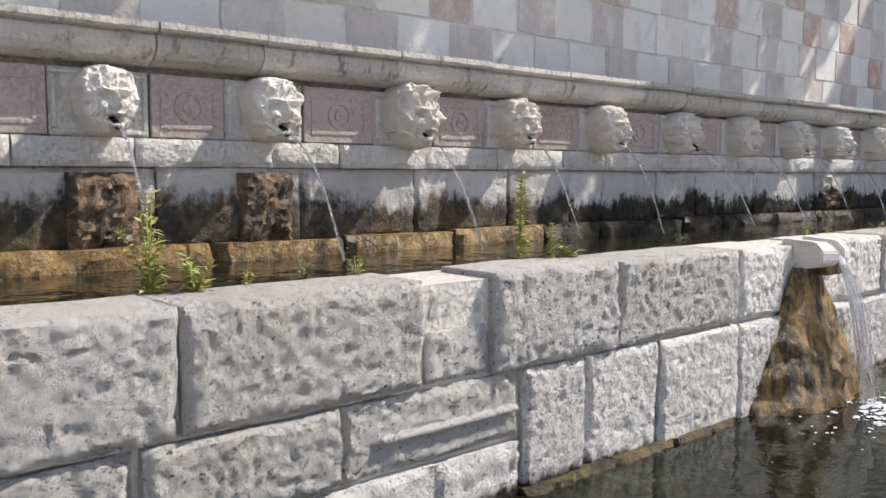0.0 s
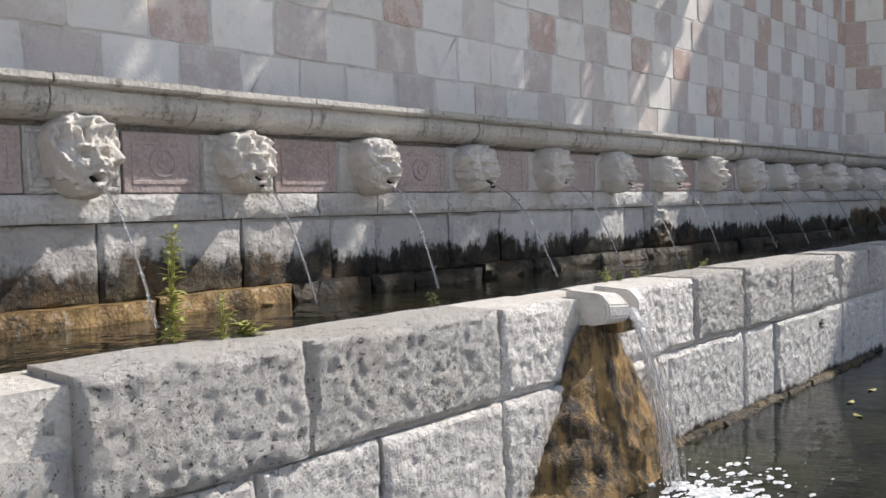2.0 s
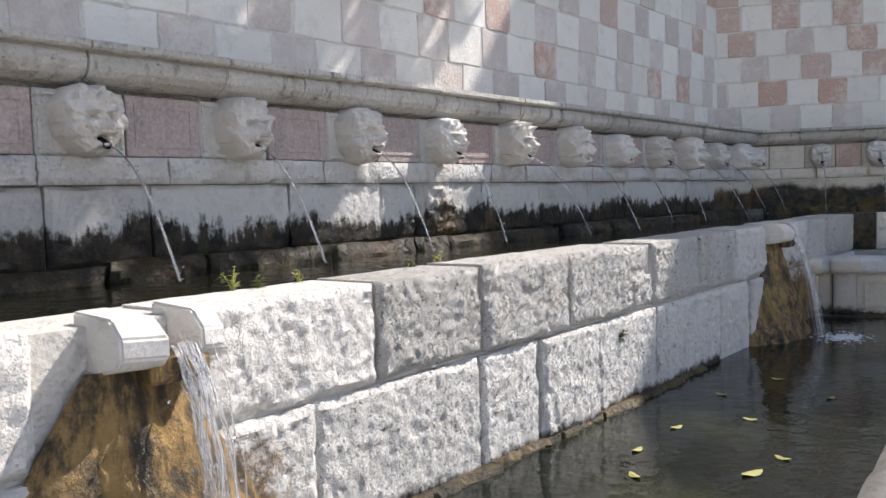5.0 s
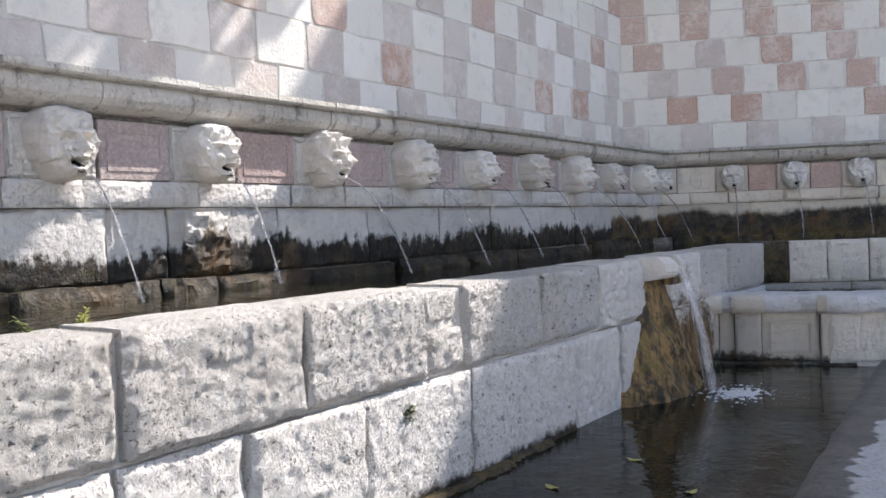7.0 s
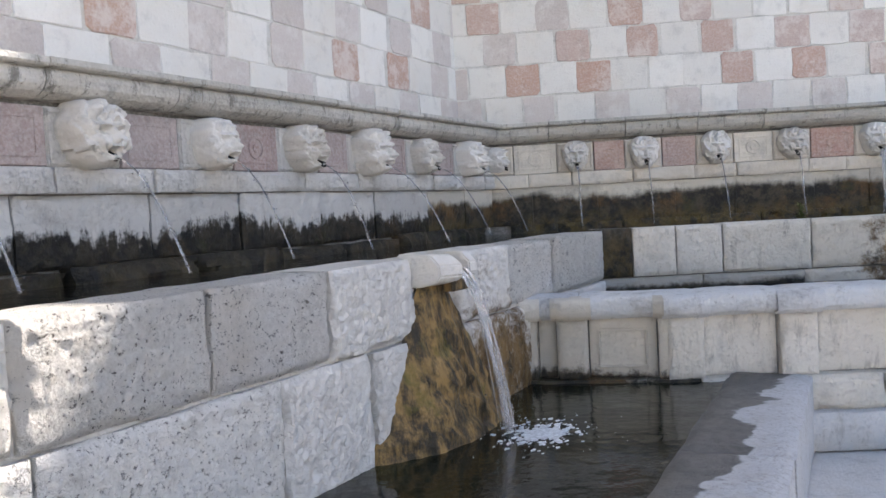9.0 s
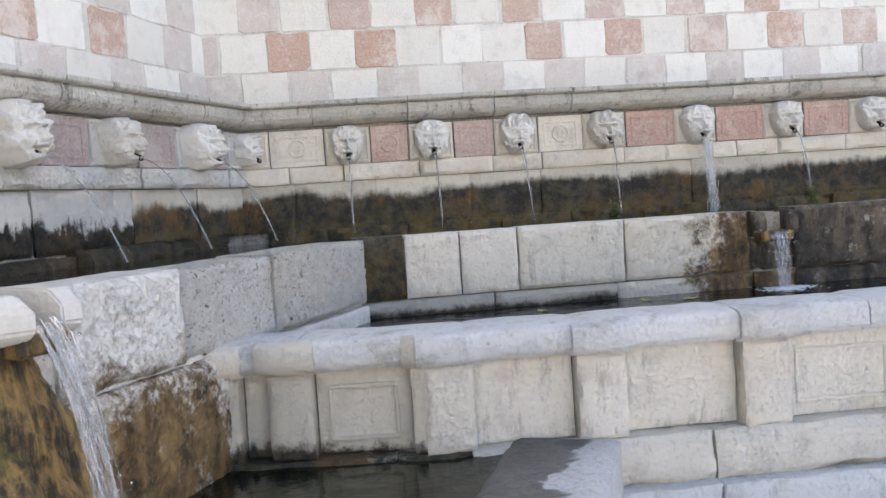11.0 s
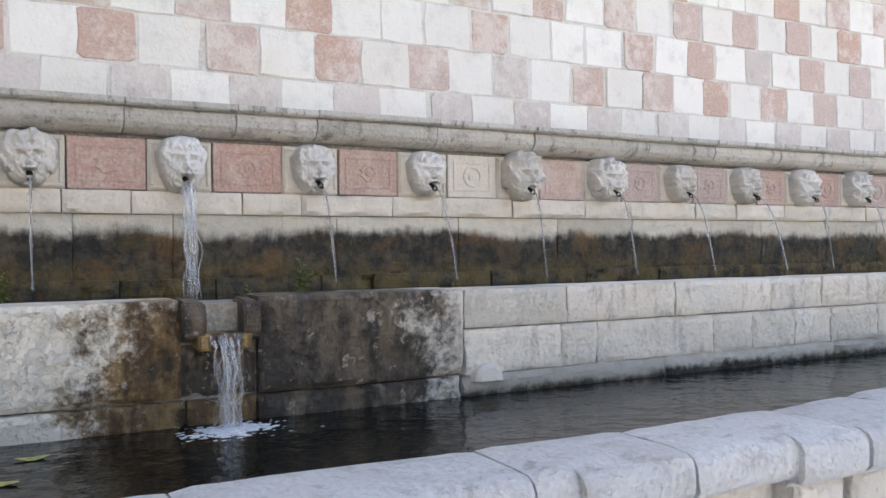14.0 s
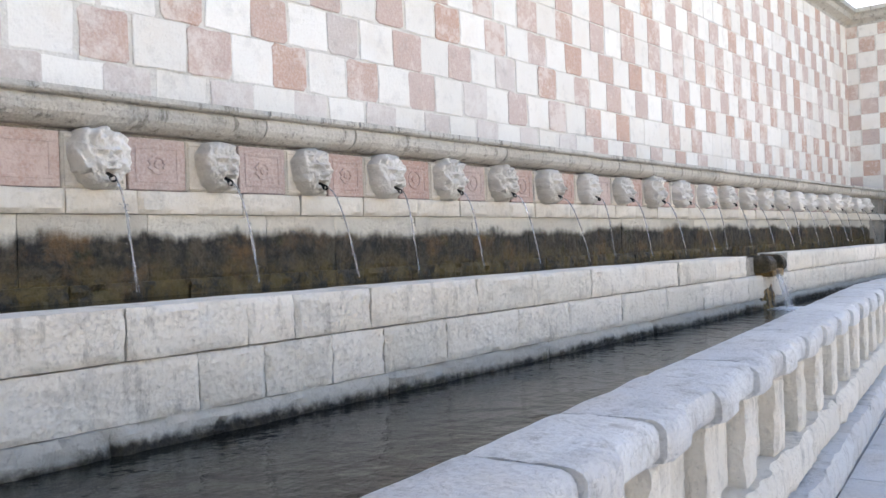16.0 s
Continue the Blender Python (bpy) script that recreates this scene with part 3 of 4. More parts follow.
def mask_at(frame_m, x, k, size, z=1.735, jet=0, wet=True):
    lean = SPLASH_R.uniform(-0.012, 0.012)
    ob = new("carved_mask", MASKS[k % 7])
    ob.matrix_world = frame_m @ Matrix.Translation((x, -0.015, z)) @ Matrix.Rotation(lean, 4, "Y") @ Matrix.Diagonal((size, (1.0 if frame_m is END else 1.22) * size, size, 1))
    tagged(ob, WORDS[k % 7], "mask", "masks along the fountain wall")
    sp = new("water_spout", SPOUT)
    sp.matrix_world = frame_m @ Matrix.Translation((x, -(0.128 if frame_m is END else 0.148) * size, z - 0.074 * size))
    tagged(sp, "short dark iron spout in a mask's mouth", "spout", "spouts along the fountain wall")
    if wet:
        j = new("water_jet", JETS[jet % 4 + (4 if frame_m is END else 0)])
        j.matrix_world = frame_m @ Matrix.Translation((x, -0.13 * size - 0.06, z - 0.066 * size - 0.026))
        tagged(j, "thin clear jet of falling water", "water jet", "jets along the fountain wall")


def mask_slab(w):
    """The square slab behind a mask, with a raised border."""
    bm = box(0, w, -0.012, 0.05, 0, 0.248, 0.006)
    for x0, x1, z0, z1 in ((0.008, w - 0.008, 0.008, 0.026), (0.008, w - 0.008, 0.222, 0.24), (0.008, 0.026, 0.027, 0.221), (w - 0.026, w - 0.008, 0.027, 0.221)):
        add_box(bm, x0, x1, -0.022, -0.011, z0, z1, 0.004)
    return bm


def lower_wall(name, frame_m, x0, x1, masks, slab_w, stain, cream, joints, label):
    """Panels and mask slabs between ledge and cornice, and the stained wall over the trough."""
    wall = empty(name, frame_m, label, "wall", "", "structure")
    part("core", box(x0, x1, 0.03, 0.9, 0.0, 2.0), DARKJOINT, wall)
    r = random.Random(name)
    x = x0
    while x < x1 - 0.05:
        b = min(x1, x + r.uniform(0.4, 0.75))
        part("cornice_block", sweep([(v, z + (0.002 if i < 8 else 0)) for i, (v, z) in enumerate(CORNICE_P)], x + 0.003, b - 0.003), CORNICE, wall, "", Matrix.Translation((0, r.uniform(-0.006, 0.006), r.uniform(-0.003, 0.003))))
        x = b
    x = x0
    while x < x1 - 0.05:
        b = min(x1, x + r.uniform(0.3, 0.6))
        part("ledge_block", rough_block(b - x - 0.006, 0.2, 0.108, 0.02, 0.014 if stain is WALL_L else 0.009, 0.014, x * 3.1), LEDGE if stain is WALL_L else CREAM, wall, "", Matrix.Translation((x + 0.003, -0.034 + r.uniform(-0.006, 0.006), 1.502)), True)
        x = b
    block_row("wall_block", frame_m, wall, joints, 0.0, 1.18, 1.5, 0.12, lambda n: WALL_L2 if joints[n] < -9.2 else WALL_E if joints[n] > -1.2 else stain, 0.008 if stain is WALL_L else 0.003, 0.011 if stain is WALL_L else 0.008, 0.014 if stain is WALL_L else 0.004, 0.018, 0.008 if stain is WALL_L else 0.003)
    feet = [j + 0.2 for j in joints if x0 <= j + 0.2 <= x1]
    block_row("footing_block", frame_m, wall, feet, 0.03 if stain is WALL_E else 0.09, 0.95, 1.19, 0.15, lambda n: OCHRE if feet[n] < -9.5 else stain, 0.008, 0.03, 0.05 if stain is WALL_L else 0.01, 0.03, 0.03 if stain is WALL_L else 0.005)
    meshes = {}
    edges = [(m - slab_w / 2, m + slab_w / 2) for m in masks]
    for a, b in edges:
        a, b = max(a, x0), min(b, x1)
        if b - a > 0.08:
            key = ("slab", round(b - a, 2))
            if key not in meshes:
                meshes[key] = mesh_of("slab", mask_slab(b - a - 0.006), LEDGE if stain is WALL_L else CREAM)
            part("slab", meshes[key], CREAM, wall, "", Matrix.Translation((a + 0.003, r.uniform(-0.003, 0.003), 1.612)))
    edges.sort()
    for n, ((_, a), (b, _)) in enumerate(zip(edges, edges[1:])):
        if b - a < 0.1 or b - a > 1.0:
            continue
        pale = n in cream
        part("carved_panel", carved_panel(b - a - 0.008, 0.244, 1 if pale else r.choice((0, 0, 1) if stain is WALL_L else (0, 1, 2))), CREAM if pale else (PANEL_GREY if stain is WALL_L else PANEL_RED), wall,
             "cream carved panel with a roundel" if pale else "", Matrix.Translation((a + 0.004, r.uniform(-0.002, 0.004), 1.614)))
    return wall


LEFT_MASKS = [0.0, -0.53, -1.24, -1.94, -2.61, -3.34, -4.06, -4.81, -5.56, -6.275, -7.025, -7.75, -8.53, -9.27, -9.985, -10.73, -11.41, -12.3, -13.04, -13.8, -14.5]
END_MASKS = [0.776, 1.346, 1.938, 2.568, 3.232, 3.9, 4.56, 5.20, 5.84, 6.46, 7.08, 7.68, 8.29, 8.9, 9.51] + [10.12 + 0.61 * k for k in range(16)]
LEFT_JOINTS = [-20.0, -19, -18, -17.2, -16.5, -15.8, -15.0, -14.2, -13.5, -12.7, -12.0, -11.2, -10.55, -9.9, -9.25, -8.75, -8.45, -7.9, -7.45, -6.7, -6.05, -5.75, -5.1, -4.4, -3.7, -3.1, -2.4, -1.8, -1.1, -0.5, 0.0]
END_JOINTS = [0.0, 0.4, 0.95, 1.6, 2.1, 2.75, 3.2, 3.75, 4.05, 4.8, 5.5, 6.1, 6.8, 7.3, 8.0, 8.6, 9.3, 10, 10.8, 11.6, 12.4, 13.2, 14, 15, 16, 17, 18, 19, 19.8]
lower_wall("wall_left", LEFT_FACE, -20.0, 0.0, LEFT_MASKS, 0.37, WALL_L, (), LEFT_JOINTS, "grey stained fountain wall with red panels under a moulded cornice")
lower_wall("wall_end", END, 0.0, FAR_U, [0.1] + END_MASKS, 0.31, WALL_E, (0, 3, 7), END_JOINTS, "cream fountain wall with red panels and a dark mossy foot")
lower_wall("wall_right", RIGHT, 0.0, 3.2, [0.9, 1.5, 2.1, 2.7], 0.3, WALL_E, (), [0.0, 0.8, 1.6, 2.4, 3.2], "far side wall with panels over the channel")
for n, x in enumerate(LEFT_MASKS):
    mask_at(LEFT_FACE, x, n * 3 + 1, (0.7 if n == 0 else 1.0 + 0.06 * math.sin(n * 2.3)), jet=n, wet=n > 0)
for n, x in enumerate(END_MASKS):
    mask_at(END, x, n * 4 + n // 5, 0.96 + 0.05 * math.sin(n * 1.9), z=1.735, jet=n + 1)

# ---- the upper trough and its front wall ----
for name, frame_m, x0, x1 in (("trough_water", LEFT, -20.0, -0.05), ("trough_water", END, 0.0, FAR_U)):
    ob = part(name, box(x0, x1, -1.12, -0.02, 1.0, 1.118 if frame_m is LEFT else 1.112), TROUGH, None, "dark shallow water in the stone trough", frame_m)
    tagged(ob, category="water", kind="structure")

LT = [-20, -18.6, -17.2, -15.9, -14.6, -13.4, -12.6, -11.64, -10.83, -10.54, -9.86, -8.955, -8.55, -8.16, -7.415, -6.82, -6.17, -5.52, -5.265, -4.61, -4.0, -3.4, -3.0, -2.4, -1.76, -0.83]
LM = [-20, -18.9, -17.5, -16.2, -15.0, -13.9, -13.0, -11.75, -11.15, -10.39]
LB = [-20, -17, -14, -12.2, -10.79, -10.39]
LF = [-10.39, -10.04, -9.58, -8.96, -7.71, -6.84, -6.42, -5.9, -5.23, -4.3, -3.75, -2.9, -2.0, -1.3, -0.83]
basin_left = empty("basin_wall_left", LEFT, "rough white limestone trough wall with wet lower edge", "basin wall", "", "structure")
part("core", box(-20, -0.83, -1.254, -0.96, 0.0, 1.128), MORTAR, basin_left)
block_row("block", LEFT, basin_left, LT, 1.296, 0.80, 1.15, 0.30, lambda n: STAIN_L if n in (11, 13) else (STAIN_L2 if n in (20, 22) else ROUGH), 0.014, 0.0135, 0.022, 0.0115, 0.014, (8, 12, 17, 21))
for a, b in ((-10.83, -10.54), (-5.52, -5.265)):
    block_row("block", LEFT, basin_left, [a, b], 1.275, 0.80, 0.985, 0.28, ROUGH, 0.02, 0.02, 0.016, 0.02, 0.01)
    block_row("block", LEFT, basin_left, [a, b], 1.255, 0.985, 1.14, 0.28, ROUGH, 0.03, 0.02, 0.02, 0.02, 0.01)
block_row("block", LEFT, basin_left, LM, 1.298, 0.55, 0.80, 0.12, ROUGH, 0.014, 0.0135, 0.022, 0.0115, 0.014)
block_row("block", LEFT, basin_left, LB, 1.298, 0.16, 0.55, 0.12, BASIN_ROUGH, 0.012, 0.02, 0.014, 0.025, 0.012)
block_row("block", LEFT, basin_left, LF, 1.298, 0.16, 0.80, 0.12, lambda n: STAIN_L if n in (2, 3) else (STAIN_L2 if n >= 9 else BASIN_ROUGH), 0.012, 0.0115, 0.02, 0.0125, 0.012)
MOSS_J = [-10.4, -9.9, -9.5, -9.0, -7.75, -7.2, -6.8, -6.3, -5.9, -5.5, -5.0, -4.6]
block_row("footing_block", LEFT, basin_left, MOSS_J, 1.345, 0.2, 0.374, 0.1, BLACKWET, 0.006, 0.03, 0.03, 0.02, 0.016, (3,), "mossy footing stone at the waterline")
ET = [0.74, 1.02, 1.325, 1.647, 2.254, 2.99, 3.25, 4.11]
ET2 = [4.11, 4.63, 5.26, 5.71, 5.92, 6.31, 7.0, 7.5, 8.05, 8.7, 9.2, 9.8, 10.45, 10.9, 11.4, 12.2, 13, 13.7, 14.5, 15.3, 16.2, 17, 18, 19, 20]
EM2 = [4.11, 4.6, 4.8, 5.515, 5.78, 6.10, 6.38, 6.78, 7.33, 7.8, 8.4, 9.0, 9.6, 10.45, 11.4, 12.3, 13.2, 14, 15, 16, 17, 18, 19, 20]
basin_end = empty("basin_wall_end", END, "cream dressed limestone trough wall in even courses", "basin wall", "", "structure")
part("core", box(0.74, FAR_U, -1.205, -0.95, 0.0, 1.128), DARKJOINT, basin_end)
block_row("block", END, basin_end, ET, 1.25, 0.80, 1.152, 0.26, lambda n: BLACKWET if n == 0 else STAIN_E2 if n == 6 else STAIN_E if n == 4 else SMOOTH, 0.01, 0.016, 0.014, 0.02, 0.008, (5,))
block_row("block", END, basin_end, [2.985, 3.255], 1.22, 0.80, 0.99, 0.1, STAIN_E2, 0.006, 0.014, 0.01, 0.025, 0.0)
block_row("block", END, basin_end, ET2, 1.25, 0.985, 1.148, 0.26, lambda n: SMOOTH if n else STAIN_E2, 0.006, 0.011, 0.011, 0.02, 0.006, (12, 13))
block_row("block", END, basin_end, EM2, 1.25, 0.795, 0.985, 0.1, SMOOTH, 0.006, 0.011, 0.011, 0.02, 0.006)
block_row("plinth_block", END, basin_end, [0.74, 1.5, 2.2, 3.0, 3.25, 4.1, 5.2, 6.4, 7.6, 8.8, 10.4, 11.4, 13, 15, 17, 20], 1.257, 0.45, 0.80, 0.1, lambda n: STAIN_E2 if n == 4 else STAIN_E if n in (2, 3) else BASIN_E, 0.008, 0.02, 0.02, 0.025, 0.004)


def outlet(frame_m, left_cheek, right_cheek, v, z, label, reach=0.2, stone=CARVED):
    """A stone lip that carries the trough's overflow clear of the wall, between two cheeks."""
    mid = (left_cheek[1] + right_cheek[0]) / 2
    root = empty("stone_outlet", frame_m @ Matrix.Translation((mid, -v, z)), label, "outlet", "outlets of the upper trough")
    for x0, x1 in (left_cheek, right_cheek):
        bm = bmesh.new()
        prof = [(0.0, 0.0), (reach * 0.8, 0.02), (reach, 0.045), (reach, 0.095), (reach * 0.6, 0.14), (-0.14, 0.15), (-0.14, 0.0)]
        k = 0.8 if x1 - x0 < 0.1 else 1.0
        a = [bm.verts.new((x0 - mid, -q * (0.75 if x0 < mid else k), h)) for q, h in prof]
        b = [bm.verts.new((x1 - mid, -q * k, h - 0.005)) for q, h in prof]
        bm.faces.new(a), bm.faces.new(list(reversed(b)))
        for i in range(7):
            bm.faces.new((a[i], a[(i + 1) % 7], b[(i + 1) % 7], b[i]))
        bmesh.ops.bevel(bm, geom=bm.edges[:], offset=0.007, segments=2, affect="EDGES")
        part("cheek", bm, stone, root)
    part("lip", box(left_cheek[1] - mid - 0.03, right_cheek[0] - mid + 0.03, -reach * 0.75, 0.3, -0.03, 0.03, 0.01), CRUST, root, "wet brown channel floor of the outlet")
    return root


def crust(frame_m, x, v, z0, z1, top_w, foot_w, foot_v, label):
    """The bulging mineral crust below an outlet."""
    bm = bmesh.new()
    na, nz = 30, 26
    rows = []
    for k in range(nz + 1):
        f = k / nz
        z = z1 + (z0 - z1) * f
        w, d = top_w + (foot_w - top_w) * f ** 0.9, 0.05 + foot_v * f ** 1.1
        row = []
        for i in range(na + 1):
            a = math.pi * i / na
            p = Vector((math.cos(a) * 2.1, z * 5, x))
            q = 1 + (0.15 + 0.85 * math.sin(a)) * (0.2 * noise.noise(p * 2) + 0.12 * noise.noise(p * 5))
            row.append(bm.verts.new((-math.cos(a) * w * q, -math.sin(a) ** 1.25 * d * q, z)))
        rows.append(row)
    for a, b in zip(rows, rows[1:]):
        for i in range(na):
            bm.faces.new((a[i], a[i + 1], b[i + 1], b[i]))
    ob = part("mineral_crust", bm, CRUST, None, label, frame_m @ Matrix.Translation((x, -v + 0.02, 0)), True)
    return tagged(ob, category="crust", group="crusts below the outlets")


def fall(frame_m, x, v, z0, z1, wide, reach, seed, label):
    """A sheet of falling water made of many strands."""
    r = random.Random(seed)
    bm = bmesh.new()
    for s in range(20):
        ox, w, rows = r.gauss(0, wide * 0.75), r.uniform(0.0018, 0.0048), []
        k, lag = r.uniform(0.75, 1.1), r.uniform(0, 0.03)
        for i in range(25):
            f = i / 24
            z = z0 + (z1 - z0) * (0.25 * f + 0.75 * f * f) - lag
            y = -reach * k * f
            ww = w * (1 + 0.6 * noise.noise(Vector((seed + s, f * 9, 0)))) * (1.0 if f < 0.98 else 0.3)
            o = ox * (1 - 0.25 * f) + (0.01 + 0.03 * f) * noise.noise(Vector((s * 3.1, f * 5, seed)))
            rows.append([bm.verts.new((o + ww * math.cos(q * math.pi / 2.5), y + ww * 0.7 * math.sin(q * math.pi / 2.5), z)) for q in range(5)])
        for a, b in zip(rows, rows[1:]):
            for q in range(5):
                bm.faces.new((a[q], a[(q + 1) % 5], b[(q + 1) % 5], b[q]))
    for _ in range(200):
        f = r.uniform(0.1, 1.0) ** 0.7
        c = Vector((r.gauss(0, wide * 0.9), -reach * f + r.gauss(0, 0.03 * f), z0 + (z1 - z0) * (0.25 * f + 0.75 * f * f)))
        q = bmesh.ops.create_icosphere(bm, subdivisions=1, radius=r.uniform(0.002, 0.006))
        for p in q["verts"]:
            p.co = p.co + c
    ob = part("falling_water", bm, JET, None, label, frame_m @ Matrix.Translation((x, -v, 0)), True)
    return tagged(ob, category="waterfall", group="overflow falls")


def foam(frame_m, x, v, z, size, seed, label):
    """Churned white water: a low uneven mound with ragged arms and bubbles."""
    r = random.Random(seed)
    bm = bmesh.new()
    for s in range(420):
        rad = abs(r.gauss(0, 0.42)) * size
        a = r.uniform(0, 2 * math.pi)
        c = Vector((rad * math.cos(a) * 1.35, rad * math.sin(a), 0))
        w = (0.004 + 0.026 * r.random() ** 2) * (1.15 - min(1, rad / size)) + 0.002
        q = bmesh.ops.create_icosphere(bm, subdivisions=1, radius=1.0)
        for p in q["verts"]:
            p.co = Vector((p.co.x * w * r.uniform(0.8, 1.8), p.co.y * w * r.uniform(0.5, 1.1), p.co.z * w * 0.22)) + c
    ob = part("foam", bm, FOAM, None, label, frame_m @ Matrix.Translation((x, -v, z)), True)
    return tagged(ob, category="foam", kind="stuff")


for x, cheeks, size in ((-8.33, ((-8.41, -8.30), (-8.19, -8.12)), 0.55), (-3.25, ((-3.37, -3.215), (-3.10, -3.02)), 0.28)):
    outlet(LEFT, *cheeks, 1.295, 1.012, "pale carved stone outlet with two cheeks and a wet lip", 0.14)
    crust(LEFT, x, 1.295, 0.27, 1.02, 0.1, 0.58, 0.2, "ochre and black mossy crust below the outlet")
    drop = (cheeks[0][1] + cheeks[1][0]) / 2 + 0.01
    fall(LEFT, drop, 1.40, 1.085, 0.352, 0.035, 0.2, int(-x), "clear overflow falling into the pool")
    foam(LEFT, drop, 1.74, 0.352, size, int(-x) + 1, "white churned water below the outlet")
outlet(END, (2.98, 3.06), (3.19, 3.25), 1.25, 1.0, "worn stone outlet notch with a wet lip", 0.07, STAIN_E2)
fall(END, 3.12, 1.31, 1.035, 0.712, 0.04, 0.05, 13, "clear overflow falling into the channel")
foam(END, 3.12, 1.40, 0.712, 0.17, 17, "pale ripples and foam below the outlet")
outlet(END, (10.7, 10.8), (11.0, 11.1), 1.26, 1.0, "dark wet outlet far along the channel", 0.1, BLACKWET)
crust(END, 10.9, 1.2, 0.6, 1.02, 0.2, 0.28, 0.08, "dark mossy crust below the far outlet")
fall(END, 10.9, 1.3, 1.04, 0.712, 0.05, 0.12, 19, "clear overflow falling into the channel")
foam(END, 10.9, 1.42, 0.712, 0.25, 21, "white churned water in the channel")
fall(END, 3.235, 0.19, 1.64, 1.12, 0.018, 0.06, 23, "broad clear sheet of water from a spout")
part("moulding", box(-11.02, -10.42, -0.02, 0.02, 0.0, 0.028, 0.01), ROUGH, basin_left, "worn raised moulding on a reused block", Matrix.Translation((0, -1.285, 0.655)))
for x in (-11.41, -10.73, -5.56):
    ob = part("soaked_block", rough_block(0.26, 0.1, 0.29, 0.015, 0.035, 0.03, x), SOAKED if x < -9 else WALL_L2, None, "soaked brown block projecting below a spout", LEFT_FACE @ Matrix.Translation((x - 0.13, -0.04, 1.19)), True)
    tagged(ob, category="stone block", group="soaked blocks below the spouts")
bm = bmesh.new()
ring = [[bm.verts.new((q * 0.068 * math.cos(math.pi * i / 12), y, q * 0.07 * math.sin(math.pi * i / 12))) for i in range(13)] for q, y in ((1.0, 0.03), (1.0, -0.02), (0.75, -0.04))]
for a, b in zip(ring, ring[1:]):
    for i in range(12):
        bm.faces.new((a[i], a[i + 1], b[i + 1], b[i]))
bm.faces.new(ring[2])
tagged(part("half_round_stone", bm, CARVED, None, "small pale half-round stone set in the trough wall", END @ Matrix.Translation((4.2, -1.265, 0.775))), category="stone")

# ---- pools ----
tagged(part("pool_water", box(-20, 0.0, -2.66, -1.2, 0.1, 0.35), POOL, None, "dark green rippling pool below the trough", LEFT), category="water", kind="structure")
PAR = [(1.12, 2.70), (4.4, 2.81), (12.3, 1.86), (FAR_U, 1.86)]
bm = bmesh.new()
shore = [(0.6, 1.1), (FAR_U, 1.1)] + [(u, v - 0.2) for u, v in reversed(PAR)] + [(0.3, 2.2)]
tops = [bm.verts.new((u, -v, 0.712)) for u, v in shore]
lows = [bm.verts.new((u, -v, 0.4)) for u, v in shore]
bm.faces.new(tops), bm.faces.new(list(reversed(lows)))
for i in range(len(shore)):
    bm.faces.new((tops[i], lows[i], lows[(i + 1) % len(shore)], tops[(i + 1) % len(shore)]))
tagged(part("channel_water", bm, CHANNEL, None, "dark rippling channel between trough and parapet", END), category="water", kind="structure")

# ---- the pool's kerb ----
def kerb_block(w, d, h, seed):
    """A broad kerb stone with a slightly dished top and worn edges."""
    nx, ny = max(3, round(w / 0.06)), 9
    bm = bmesh.new()

    def top(i, j):
        x, y = w * i / nx, d * j / ny
        e = min(x, w - x, y, d - y)
        p = Vector((x * 3 + seed * 2.1, y * 3, seed))
        z = h + 0.006 * noise.noise(p) + 0.003 * noise.noise(p * 4) - max(0.0, 0.035 - e) ** 2 * 18 * (1 + 0.6 * noise.noise(p * 2))
        return bm.verts.new((x, -y + 0.008 * noise.noise(p * 1.5), z))
    g = [[top(i, j) for j in range(ny + 1)] for i in range(nx + 1)]
    for i in range(nx):
        for j in range(ny):
            bm.faces.new((g[i][j], g[i][j + 1], g[i + 1][j + 1], g[i + 1][j]))
    ring = [g[i][0] for i in range(nx)] + [g[nx][j] for j in range(ny)] + [g[i][ny] for i in range(nx, 0, -1)] + [g[0][j] for j in range(ny, 0, -1)]
    low = [bm.verts.new((p.co.x, p.co.y, 0.0)) for p in ring]
    for i in range(len(ring)):
        k = (i + 1) % len(ring)
        bm.faces.new((ring[i], ring[k], low[k], low[i]))
    bm.faces.new(low)
    return bm


KERB = splashed("kerb_stone_wet_towards_the_pool", (0.6, 0.6, 0.6), (0.12, 0.11, 0.095))
kerb = empty("pool_kerb", LEFT @ Matrix.Translation((-1.72, -2.27, 0)) @ Matrix.Rotation(math.atan(0.053), 4, "Z"), "broad low worn stone kerb round the pool", "kerb", "", "structure")
block_rows = [-18.4, -16.7, -15, -13.4, -11.6, -9.9, -8.2, -6.5, -4.9, -3.3, -1.55, 0.0]
for a, b in zip(block_rows, block_rows[1:]):
    part("kerb_block", kerb_block(b - a - 0.008, 0.42, 0.405 + random.uniform(-0.004, 0.004), a), KERB, kerb, "", Matrix.Translation((a + 0.004, 0, -0.02)), True)

# ---- the parapet: y = 0 is the coping's outer face ----
COPE_P = [(-0.3, 0.70), (-0.06, 0.70), (-0.05, 0.715), (-0.012, 0.72), (0.0, 0.735), (0.002, 0.77), (0.0, 0.80), (-0.012, 0.818), (-0.035, 0.828), (-0.1, 0.832), (-0.2, 0.832), (-0.28, 0.83), (-0.305, 0.815)]


